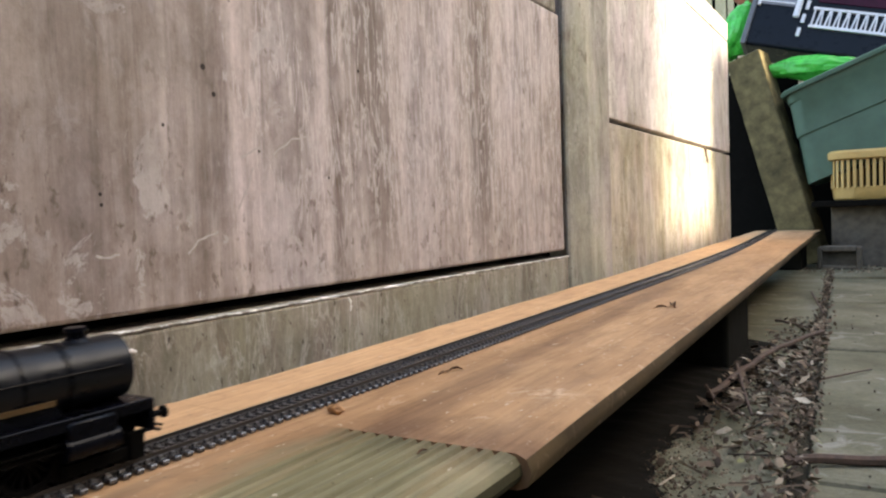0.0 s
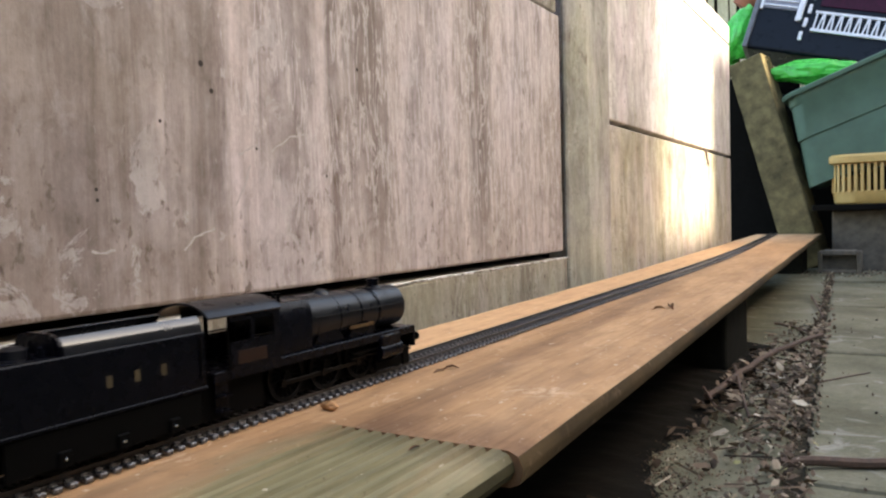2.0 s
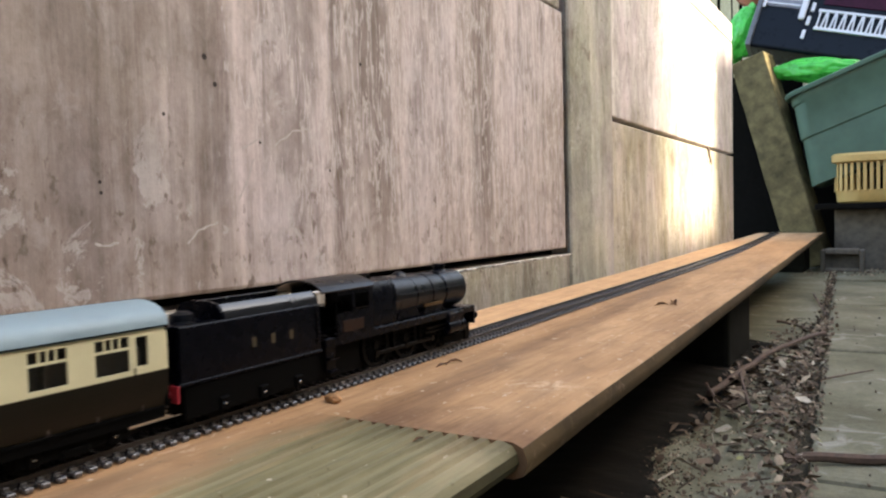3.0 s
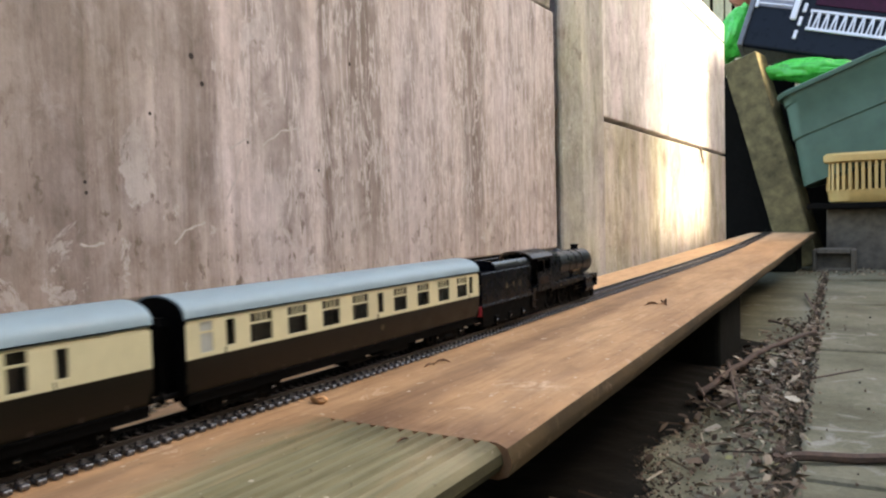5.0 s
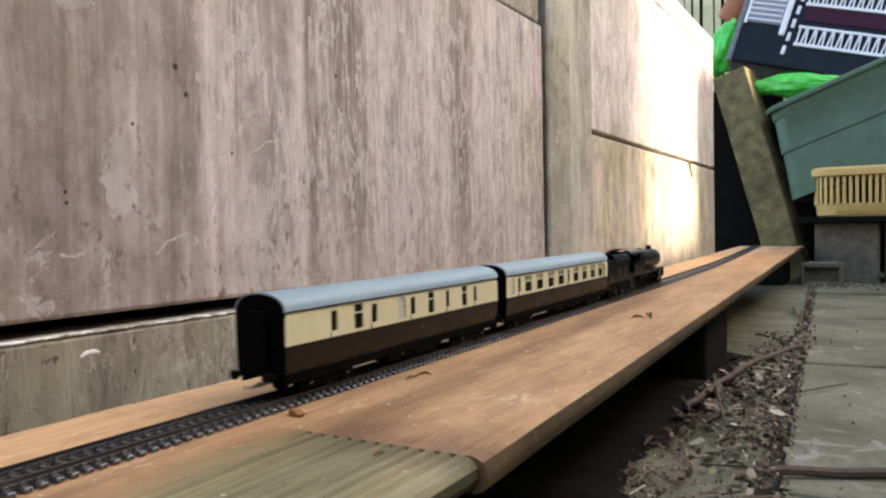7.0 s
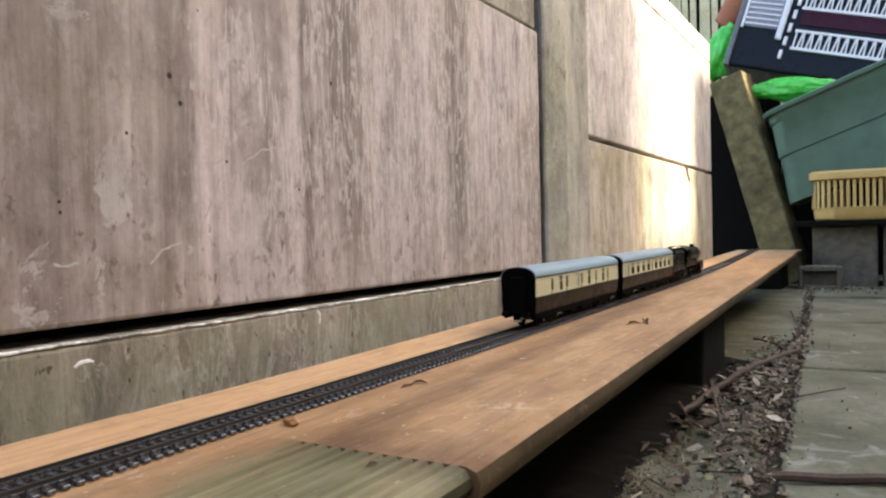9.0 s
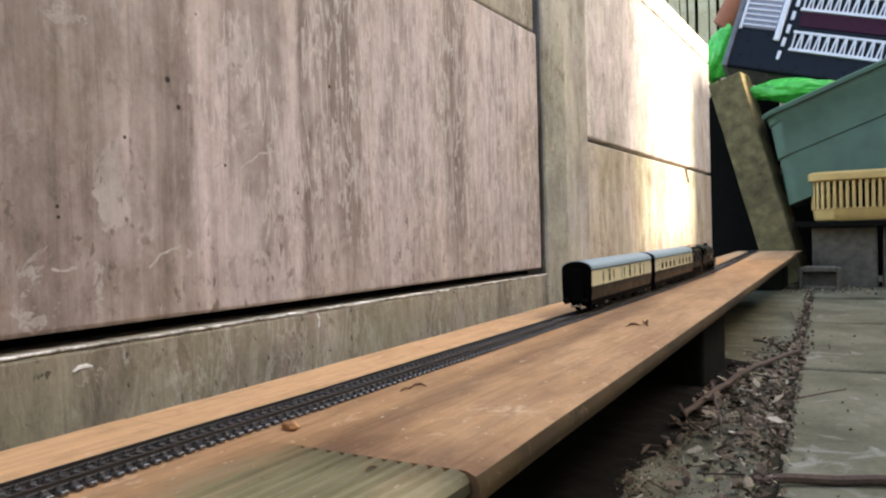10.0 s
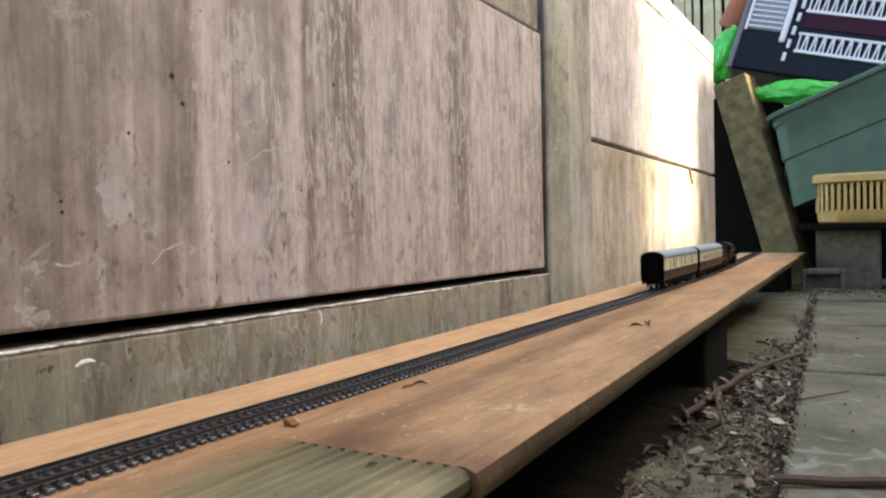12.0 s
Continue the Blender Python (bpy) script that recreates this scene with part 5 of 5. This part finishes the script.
        add_tube(bm, [(s * 0.0136, -0.006, 0.0462), (s * 0.0140, -0.05, 0.0466), (s * 0.0148, -0.09, 0.0470)], [0.00035] * 3, 6)
        part("handrail", bm, STEEL, lo, "thin steel handrail")
        # cylinder, slide bars, rods
        bm = bm_new()
        add_cyl(bm, (s * 0.0142, -0.034, 0.0190), (s * 0.0142, -0.012, 0.0190), 0.0048, seg=20)
        add_box(bm, s * 0.0142 - 0.0036, s * 0.0142 + 0.0036, -0.033, -0.013, 0.0215, 0.0292, 0.0008)
        part("cylinder", bm, LOCO_BLACK, lo, smooth=True)
        bm = bm_new()
        add_box(bm, s * 0.0142 - 0.0007, s * 0.0142 + 0.0007, -0.060, -0.034, 0.0186, 0.0194)
        add_box(bm, s * 0.0142 - 0.001, s * 0.0142 + 0.001, -0.058, -0.034, 0.0213, 0.0222)
        part("slide_bar", bm, STEEL, lo, "bright steel slide bars")
        bm = bm_new()
        add_box(bm, s * 0.0112 - 0.0005, s * 0.0112 + 0.0005, -0.0325, 0.0315, -0.0011, 0.0011, 0.0003)
        for y in (-0.0322, 0.0, 0.031):
            add_cyl(bm, (s * 0.0112 - 0.0007, y, 0), (s * 0.0112 + 0.0009, y, 0), 0.0021, seg=12)
        rod = part("coupling_rod", bm, STEEL, lo, "bright steel coupling rod")
        RODS.append((rod, (0, -0.0760, RAILTOP + 0.0135), 0.0052, 0.0 if s > 0 else 90.0))
    # frames under the boiler
    bm = bm_new()
    add_box(bm, -0.0066, 0.0066, -0.128, -0.036, 0.0075, 0.0296)
    add_box(bm, -0.0120, 0.0120, -0.1655, -0.1275, 0.0085, 0.0296)
    add_box(bm, -0.0060, 0.0060, -0.0365, 0.003, 0.0105, 0.0296)
    part("main_frame", bm, UNDER, lo)
    # buffer beam and front end
    bm = bm_new()
    add_box(bm, -0.0165, 0.0165, 0.0032, 0.0052, 0.0175, 0.0302, 0.0003)
    part("buffer_beam", bm, LOCO_BLACK, lo)
    buffer_pair(lo, 0.0052, 1, 0.0222)
    coupling(lo, 0.004, 1, DARKSTEEL)
    bm = bm_new()
    add_box(bm, -0.009, 0.009, -0.036, 0.001, 0.0075, 0.0105, 0.0005)
    for s in (-1, 1):
        add_box(bm, s * 0.0115 - 0.0008, s * 0.0115 + 0.0008, -0.033, -0.002, 0.0075, 0.0125, 0.0004)
        add_box(bm, s * 0.0125 - 0.001, s * 0.0125 + 0.001, -0.005, 0.002, 0.0065, 0.018, 0.0004)
    part("bogie", bm, UNDER, lo)
    for y in (-0.0055, -0.0305):
        wheelset(lo, y, 0.0061)
    for y in (-0.045, -0.0760, -0.108):
        wheelset(lo, y, 0.0135, 18, "driving_wheelset")
    # cab
    roof = []
    for k in range(13):
        a = radians(-62 + 124 * k / 12)
        roof.append((0.0178 * math.sin(a) / math.sin(radians(62)), 0.0565 + 0.0062 * (math.cos(a) - math.cos(radians(62))) / (1 - math.cos(radians(62)))))
    bm = bm_new()
    prism(bm, roof + [(x * 0.97, z - 0.0008) for x, z in roof[::-1]], -0.1655, -0.1185)
    part("cab_roof", bm, LOCO_TOP, lo, "dusty black curved cab roof", True)
    for s in (-1, 1):
        bm = bm_new()
        x = s * 0.0163
        add_box(bm, x - 0.0004, x + 0.0004, -0.152, -0.119, 0.0262, 0.0435)
        add_box(bm, x - 0.0004, x + 0.0004, -0.123, -0.119, 0.0435, 0.0568)
        add_box(bm, x - 0.0004, x + 0.0004, -0.1385, -0.1360, 0.0435, 0.0568)
        add_box(bm, x - 0.0004, x + 0.0004, -0.152, -0.1230, 0.0530, 0.0568)
        part("cab_side", bm, LOCO_BLACK, lo)
        bm = bm_new()
        add_box(bm, x - 0.0006, x + 0.0006, -0.1355, -0.1235, 0.0440, 0.0448)
        part("window_ledge", bm, STEEL, lo)
        bm = bm_new()
        add_box(bm, s * 0.01672 - 0.0002, s * 0.01672 + 0.0002, -0.1475, -0.1285, 0.0325, 0.0388, 0.0001)
        part("side_plate", bm, COPPER, lo, "dull copper-brown plate on the cab side")
        bm = bm_new()
        add_tube(bm, [(s * 0.0168, -0.1535, 0.030), (s * 0.0168, -0.1535, 0.049)], [0.0004, 0.0004], 6)
        part("cab_handrail", bm, STEEL, lo)
        bm = bm_new()
        add_box(bm, s * 0.0155 - 0.0018, s * 0.0155 + 0.0018, -0.160, -0.152, 0.0118, 0.0126)
        add_box(bm, s * 0.0155 - 0.0018, s * 0.0155 + 0.0018, -0.160, -0.152, 0.0190, 0.0198)
        add_box(bm, s * 0.0140 - 0.0003, s * 0.0140 + 0.0003, -0.160, -0.152, 0.0118, 0.0297)
        part("cab_step", bm, LOCO_BLACK, lo)
    bm = bm_new()
    add_box(bm, -0.016, 0.016, -0.1205, -0.1193, 0.0300, 0.0570)
    part("cab_front", bm, LOCO_BLACK, lo)


def build_tender():
    te = thing("tender", "black model tender with coal bunker and gold lettering", "model tender")
    MOVERS.append((te, 0.1665))
    L = 0.092
    bm = bm_new()
    side = [(-0.0163, 0.0262), (0.0163, 0.0262), (0.0163, 0.0502), (0.0158, 0.0508), (-0.0158, 0.0508), (-0.0163, 0.0502)]
    prism(bm, side, -L, 0.0)
    part("tank", bm, LOCO_BLACK, te)
    # inward-curving bunker sides
    for s in (-1, 1):
        bm = bm_new()
        out = [(0.0158, 0.0506), (0.0156, 0.0530), (0.0146, 0.0556), (0.0126, 0.0577), (0.0118, 0.0572), (0.0136, 0.0552), (0.0146, 0.0528), (0.0148, 0.0506)]
        prism(bm, [(s * x, z) for x, z in out], -0.066, -0.001)
        part("bunker_side", bm, LOCO_GLOSS, te, smooth=True)
    bm = bm_new()
    out = [(-0.0152, 0.0506), (0.0152, 0.0506), (0.0150, 0.0545), (0.0126, 0.0577), (0.006, 0.0590), (-0.006, 0.0590), (-0.0126, 0.0577), (-0.0150, 0.0545)]
    prism(bm, out, -0.0672, -0.0652)
    part("bunker_back", bm, LOCO_BLACK, te)
    bm = bm_new()
    bmesh.ops.create_grid(bm, x_segments=40, y_segments=90, size=0.5, matrix=Matrix.Translation((0, -0.034, 0.0535)) @ Matrix.Diagonal((0.025, 0.060, 1, 1)))
    for v in bm.verts:
        v.co.z += 0.0022 * noise.noise(v.co * 260) + 0.0012 * noise.noise(v.co * 700) - 25 * v.co.x ** 2
    part("coal", bm, COAL, te, "lumpy black coal load")
    # rear deck fittings
    bm = bm_new()
    add_cyl(bm, (0, -0.0765, 0.0506), (0, -0.0765, 0.0540), 0.0058, 0.0052, 20)
    add_cyl(bm, (0, -0.0765, 0.0540), (0, -0.0765, 0.0552), 0.0052, 0.003, 20)
    part("filler_dome", bm, LOCO_TOP, te, smooth=True)
    for s in (-1, 1):
        bm = bm_new()
        add_cyl(bm, (s * 0.0095, -0.071, 0.0506), (s * 0.0095, -0.071, 0.0545), 0.0018, 0.0014, 12)
        part("tank_vent", bm, LOCO_BLACK, te, smooth=True)
        # plain gold bars in place of painted lettering
        for k in range(3):
            bm = bm_new()
            y = -0.0488 + 0.0129 * k
            add_box(bm, s * 0.01632 - 0.0001, s * 0.01632 + 0.0001, y - 0.0008, y + 0.0018, 0.0354, 0.0402)
            part("gold_mark", bm, GOLD, te, "faded gold lettering bars")
        bm = bm_new()
        add_box(bm, s * 0.0152 - 0.0006, s * 0.0152 + 0.0006, -L + 0.002, -0.002, 0.0095, 0.0246, 0.0006)
        for y in (-0.018, -0.043, -0.068):
            add_box(bm, s * 0.0160 - 0.0012, s * 0.0160 + 0.0012, y - 0.0028, y + 0.0028, 0.0095, 0.0160, 0.0006)
        part("axle_frame", bm, UNDER, te)
        bm = bm_new()
        add_tube(bm, [(s * 0.0169, -0.003, 0.030), (s * 0.0169, -0.003, 0.048)], [0.0004, 0.0004], 6)
        part("handrail", bm, STEEL, te)
    bm = bm_new()
    add_box(bm, -0.0166, 0.0166, -L - 0.0008, 0.001, 0.0245, 0.0262, 0.0003)
    part("footplate", bm, LOCO_BLACK, te)
    bm = bm_new()
    add_box(bm, -0.006, 0.006, -L + 0.004, 0.0, 0.0105, 0.0245)
    part("frame", bm, UNDER, te)
    bm = bm_new()
    add_box(bm, -0.0165, 0.0165, -L - 0.0022, -L - 0.0008, 0.0180, 0.0255, 0.0003)
    part("rear_buffer_beam", bm, RED, te, "red buffer beam")
    buffer_pair(te, -L - 0.0022, -1, 0.0215, RED)
    coupling(te, -L, -1)
    bm = bm_new()
    add_box(bm, -0.003, 0.003, -0.001, 0.012, 0.0145, 0.0165)
    part("drawbar", bm, UNDER, te)
    for y in (-0.018, -0.043, -0.068):
        wheelset(te, y, 0.0082)
        axle_end(te, 0.0172, y, 0.0128)


def build_coach(label, windows, offset, LC):
    """windows: (rear edge, front edge, lower z, upper z, style) measured from the coach's front end."""
    co = thing("passenger_coach", label, "model coach", group="coaches of the model train")
    MOVERS.append((co, offset))
    W, ZC, ZE = 0.0178, 0.0348, 0.0532

    def skin(z):
        """Half width of the body at height z."""
        return W - 0.0022 * max(0.0, (0.0335 - z) / 0.0143) ** 2 - 0.0006 * max(0.0, (z - 0.046) / 0.0072) ** 2

    for s in (-1, 1):
        # upper cream side, in columns and rails round the openings
        bm = bm_new()

        def cell(y0, y1, z0, z1):
            v = [bm.verts.new((s * (skin(z) - d), y, z)) for d in (0.0, 0.0009) for y, z in ((y0, z0), (y1, z0), (y1, z1), (y0, z1))]
            for f in ((0, 1, 2, 3), (7, 6, 5, 4), (0, 4, 5, 1), (2, 6, 7, 3), (1, 5, 6, 2), (0, 3, 7, 4)):
                bm.faces.new([v[i] for i in f])
        zs = sorted({ZC, ZE} | {z for w in windows for z in w[2:4]})
        ys = sorted({-LC, 0.0} | {y for w in windows for y in w[:2]})
        for y0, y1 in zip(ys, ys[1:]):
            for z0, z1 in zip(zs, zs[1:]):
                ym, zm = (y0 + y1) / 2, (z0 + z1) / 2
                if not any(w[0] < ym < w[1] and w[2] < zm < w[3] for w in windows):
                    cell(y0, y1, z0, z1)
        bmesh.ops.remove_doubles(bm, verts=bm.verts, dist=1e-6)
        part("upper_side", bm, CREAM, co, "cream upper side")
        bm = bm_new()
        zs = [0.0192 + (ZC - 0.0001 - 0.0192) * k / 6 for k in range(7)]
        prism(bm, [(s * skin(z), z) for z in zs] + [(s * (skin(z) - 0.0009), z) for z in zs[::-1]], -LC, 0)
        part("lower_side", bm, CHOC, co, "chocolate brown lower side")
        bm = bm_new()
        add_box(bm, s * (W + 0.00005) - 0.00018, s * (W + 0.00005) + 0.00018, -LC, 0, ZC - 0.0003, ZC + 0.0001)
        part("lining", bm, GOLD, co)
        # glazing, frames and vents
        for y0, y1, z0, z1, style in windows:
            bm = bm_new()
            x = s * (W - 0.0011)
            add_box(bm, x - 0.0002, x + 0.0002, y0 - 0.0004, y1 + 0.0004, z0 - 0.0004, z1 + 0.0004)
            pane = part("window_pane", bm, FROST if style == "frost" else GLASS, co)
            if style != "door":
                bm = bm_new()
                zt = z0 + (z1 - z0) * 0.66
                xf = s * (skin(z0 + 0.004) - 0.0005)
                add_box(bm, xf - 0.0003, xf + 0.0003, y0, y1, zt - 0.0005, zt + 0.0005)
                if y1 - y0 > 0.010:
                    for q in (0.28, 0.5, 0.72):
                        yy = y0 + (y1 - y0) * q
                        add_box(bm, xf - 0.0003, xf + 0.0003, yy - 0.0004, yy + 0.0004, zt, z1)
                part("vent_frame", bm, CREAM, pane)
            else:
                bm = bm_new()
                add_tube(bm, [(s * (W + 0.0006), y0 - 0.0013, 0.0338), (s * (W + 0.0006), y0 - 0.0013, 0.0378)], [0.0003, 0.0003], 6)
                part("door_handle", bm, STEEL, pane)
        for y in (-LC * 0.46, ):
            bm = bm_new()
            add_cyl(bm, (s * (W - 0.0002), y, 0.0288), (s * (W + 0.00025), y, 0.0288), 0.0017, seg=16)
            part("crest", bm, GOLD, co, "small faded gold crest")
        # solebar, steps and trusses
        bm = bm_new()
        add_box(bm, s * 0.0150 - 0.0008, s * 0.0150 + 0.0008, -LC + 0.001, -0.001, 0.0142, 0.0192)
        part("solebar", bm, UNDER, co)
        bm = bm_new()
        for pts in ([(-0.088, 0.0168), (-0.104, 0.0118)], [(-0.104, 0.0118), (-0.150, 0.0118)], [(-0.150, 0.0118), (-0.166, 0.0168)], [(-0.104, 0.0118), (-0.104, 0.0168)], [(-0.150, 0.0118), (-0.150, 0.0168)]):
            add_tube(bm, [(s * 0.0135, y, z) for y, z in pts], [0.0006, 0.0006], 5)
        part("truss", bm, UNDER, co)
    # roof with rounded ridge
    bm = bm_new()
    arc = []
    for k in range(17):
        a = radians(-90 + 180 * k / 16)
        arc.append((0.0181 * math.sin(a), 0.0530 + 0.0102 * math.cos(a) ** 0.8))
    prism(bm, arc + [(x * 0.95, z - 0.0008) for x, z in arc[::-1]], -LC - 0.0006, 0.0006)
    roof = part("roof", bm, ROOF, co, "blue-grey curved roof", True)
    for s in (-1, 1):
        bm = bm_new()
        add_box(bm, s * 0.0180 - 0.0003, s * 0.0180 + 0.0003, -LC - 0.0006, 0.0006, 0.0526, 0.0533)
        part("gutter", bm, UNDER, roof)
    # ends with gangway bellows
    for y, d in ((0.0, 1), (-LC, -1)):
        bm = bm_new()
        full = [(x * 0.97, z - 0.0003) for x, z in arc]
        prism(bm, full + [(0.0172, 0.030), (0.0166, 0.0195), (-0.0166, 0.0195), (-0.0172, 0.030)], min(y - d * 0.001, y + d * 0.0006), max(y - d * 0.001, y + d * 0.0006))
        end = part("end_wall", bm, UNDER, co, "black end wall")
        for k in range(3):
            bm = bm_new()
            w = 0.0078 - 0.0006 * (k % 2)
            prism(bm, [(-w, 0.0195), (w, 0.0195), (w, 0.050), (w * 0.75, 0.0535), (-w * 0.75, 0.0535), (-w, 0.050)], min(y + d * (0.0007 + 0.0022 * k), y + d * (0.0025 + 0.0022 * k)), max(y + d * (0.0007 + 0.0022 * k), y + d * (0.0025 + 0.0022 * k)))
            part("gangway_bellow", bm, UNDER, end)
        for x in (-0.013, 0.013):
            bm = bm_new()
            add_tube(bm, [(x, y + d * 0.0011, 0.022), (x, y + d * 0.0011, 0.054)], [0.0004, 0.0004], 5)
            part("end_rail", bm, UNDER, end)
        buffer_pair(co, y + d * 0.0006, d, 0.0195)
        coupling(co, y - d * 0.004, d)
    # floor, interior, under gear
    bm = bm_new()
    add_box(bm, -0.0165, 0.0165, -LC + 0.001, -0.001, 0.0180, 0.0192)
    part("floor", bm, UNDER, co)
    # solid brown core added so the windows look dark, with partitions
    bm = bm_new()
    add_box(bm, -0.0125, 0.0125, -LC + 0.004, -0.004, 0.0193, 0.0535)
    for k in range(12):
        y = -0.012 - 0.02 * k
        add_box(bm, -0.0163, 0.0163, y - 0.0004, y + 0.0004, 0.0193, 0.045)
    part("interior", bm, INTERIOR, co, "dark brown core and partitions that keep the windows dark")
    for y0, y1, x0, x1 in ((-0.093, -0.122, 0.002, 0.0145), (-0.104, -0.158, -0.0145, -0.003), (-0.138, -0.156, 0.003, 0.0140)):
        bm = bm_new()
        add_box(bm, x0, x1, y1, y0, 0.0098, 0.018, 0.0005)
        part("battery_box", bm, UNDER, co)
    for yc in (-0.040, -LC + 0.040):
        bm = bm_new()
        for s in (-1, 1):
            add_box(bm, s * 0.0128 - 0.0008, s * 0.0128 + 0.0008, yc - 0.0235, yc + 0.0235, 0.0090, 0.0165, 0.0005)
            for e in (-1, 1):
                add_box(bm, s * 0.0132 - 0.0013, s * 0.0132 + 0.0013, yc + e * 0.0165 - 0.0026, yc + e * 0.0165 + 0.0026, 0.0085, 0.0145, 0.0006)
            add_box(bm, s * 0.0134 - 0.001, s * 0.0134 + 0.001, yc - 0.006, yc + 0.006, 0.0080, 0.0118, 0.0008)
        add_box(bm, -0.012, 0.012, yc - 0.003, yc + 0.003, 0.0120, 0.0180)
        part("bogie", bm, UNDER, co)
        for e in (-1, 1):
            wheelset(co, yc + e * 0.0165, 0.0063)
            axle_end(co, 0.0145, yc + e * 0.0165, 0.0115)


Z0, Z1 = 0.0368, 0.0508
FRONT = [(-0.2575, -0.2500, Z0, Z1, "frost"), (-0.2422, -0.2367, 0.0380, 0.0500, "door"), (-0.1217, -0.1157, 0.0380, 0.0500, "door"), (-0.0072, -0.0018, 0.0380, 0.0500, "door")]
FRONT += [(y, y + 0.0148, Z0, Z1, "wide") for y in (-0.2268, -0.2006, -0.1732, -0.1465, -0.1047, -0.0775, -0.0512, -0.0252)]
REAR = [(-0.2246, -0.2202, 0.0383, 0.0497, "door"), (-0.2016, -0.1940, 0.0366, 0.0512, "pair"), (-0.1832, -0.1786, 0.0383, 0.0497, "door"), (-0.1524, -0.1447, 0.0366, 0.0512, "frost"),
        (-0.1367, -0.1325, 0.0383, 0.0497, "door"), (-0.1131, -0.1058, 0.0366, 0.0512, "pair"), (-0.0873, -0.0838, 0.0383, 0.0497, "door"), (-0.0621, -0.0552, 0.0366, 0.0512, "pair"), (-0.0427, -0.0392, 0.0383, 0.0497, "door")]
REAR = [((a + b) * 0.4825 - (b - a) / 2, (a + b) * 0.4825 + (b - a) / 2, c, d, e) for a, b, c, d, e in REAR]
REAR = [(a - (0.0007 if e == "door" else 0.0005), b + (0.0007 if e == "door" else 0.0005), c, d, e) for a, b, c, d, e in REAR]
FRONT = [(a * 1.006 - 0.0077, b * 1.006 - 0.0077, c, d, e) for a, b, c, d, e in FRONT]
build_loco()
build_tender()
build_coach("chocolate and cream model coach with large windows and blue-grey roof", FRONT, 0.2660, 0.2748)
build_coach("chocolate and cream model brake coach with narrow windows and blue-grey roof", REAR, 0.5588, 0.2560)


# ---- movement ----
WAY = [(0.0, 0.186), (0.5, 0.2506), (1.0, 0.3172), (1.5, 0.3549), (2.0, 0.3896), (2.5, 0.4254), (3.0, 0.4654), (5.0, 0.7592), (5.5, 0.8454), (6.0, 0.9408), (6.5, 1.0283), (7.0, 1.1126),
       (9.0, 1.4590), (9.5, 1.5375), (10.0, 1.6195), (10.5, 1.6965), (11.0, 1.7780), (11.5, 1.8545), (12.0, 1.9315)]


def front_at(t):
    """Where the boiler front is along the track at t seconds: a smooth curve through WAY."""
    k = max(i for i in range(len(WAY) - 1) if WAY[i][0] <= t + 1e-9)
    slope = []
    for j in (k, k + 1):
        a, b = WAY[max(j - 1, 0)], WAY[min(j + 1, len(WAY) - 1)]
        if 0 < j < len(WAY) - 1:
            h0, h1 = WAY[j][0] - a[0], b[0] - WAY[j][0]
            d0, d1 = (WAY[j][1] - a[1]) / h0, (b[1] - WAY[j][1]) / h1
            slope.append((d0 * h1 + d1 * h0) / (h0 + h1))
        else:
            slope.append((b[1] - a[1]) / (b[0] - a[0]))
    (t0, p0), (t1, p1) = WAY[k], WAY[k + 1]
    h, u = t1 - t0, (t - t0) / (t1 - t0)
    return (2 * u ** 3 - 3 * u ** 2 + 1) * p0 + (u ** 3 - 2 * u ** 2 + u) * h * slope[0] + (3 * u ** 2 - 2 * u ** 3) * p1 + (u ** 3 - u ** 2) * h * slope[1]


def motions():
    for ob, back in MOVERS:
        rows = []
        for k in range(121):
            y = front_at(0.1 * k) - back
            a, b = track_x(y - 0.03), track_x(y - 0.09)
            lean = (a - b) / 0.06
            rows.append((0.1 * k, pose(a + 0.03 * lean, y, bed(y), math.degrees((bed(y) - bed(y - 0.2)) / 0.2), 0, -math.degrees(math.atan(lean)))))
        walk(ob, rows)
    for ob, place, r in WHEELS:
        step = 0.1 if r > 0.012 else 1 / 30
        walk(ob, [(step * k, pose(*place, -math.degrees((front_at(min(step * k, 12.0)) - 0.186) / r))) for k in range(round(12 / step) + 1)])
    for ob, place, r, turn in RODS:
        rows = []
        for k in range(181):
            t = k / 15
            a = -(front_at(min(t, 12.0)) - 0.186) / 0.0135 + radians(turn)
            rows.append((t, pose(place[0], place[1] + r * math.cos(a), place[2] + r * math.sin(a))))
        walk(ob, rows)


motions()
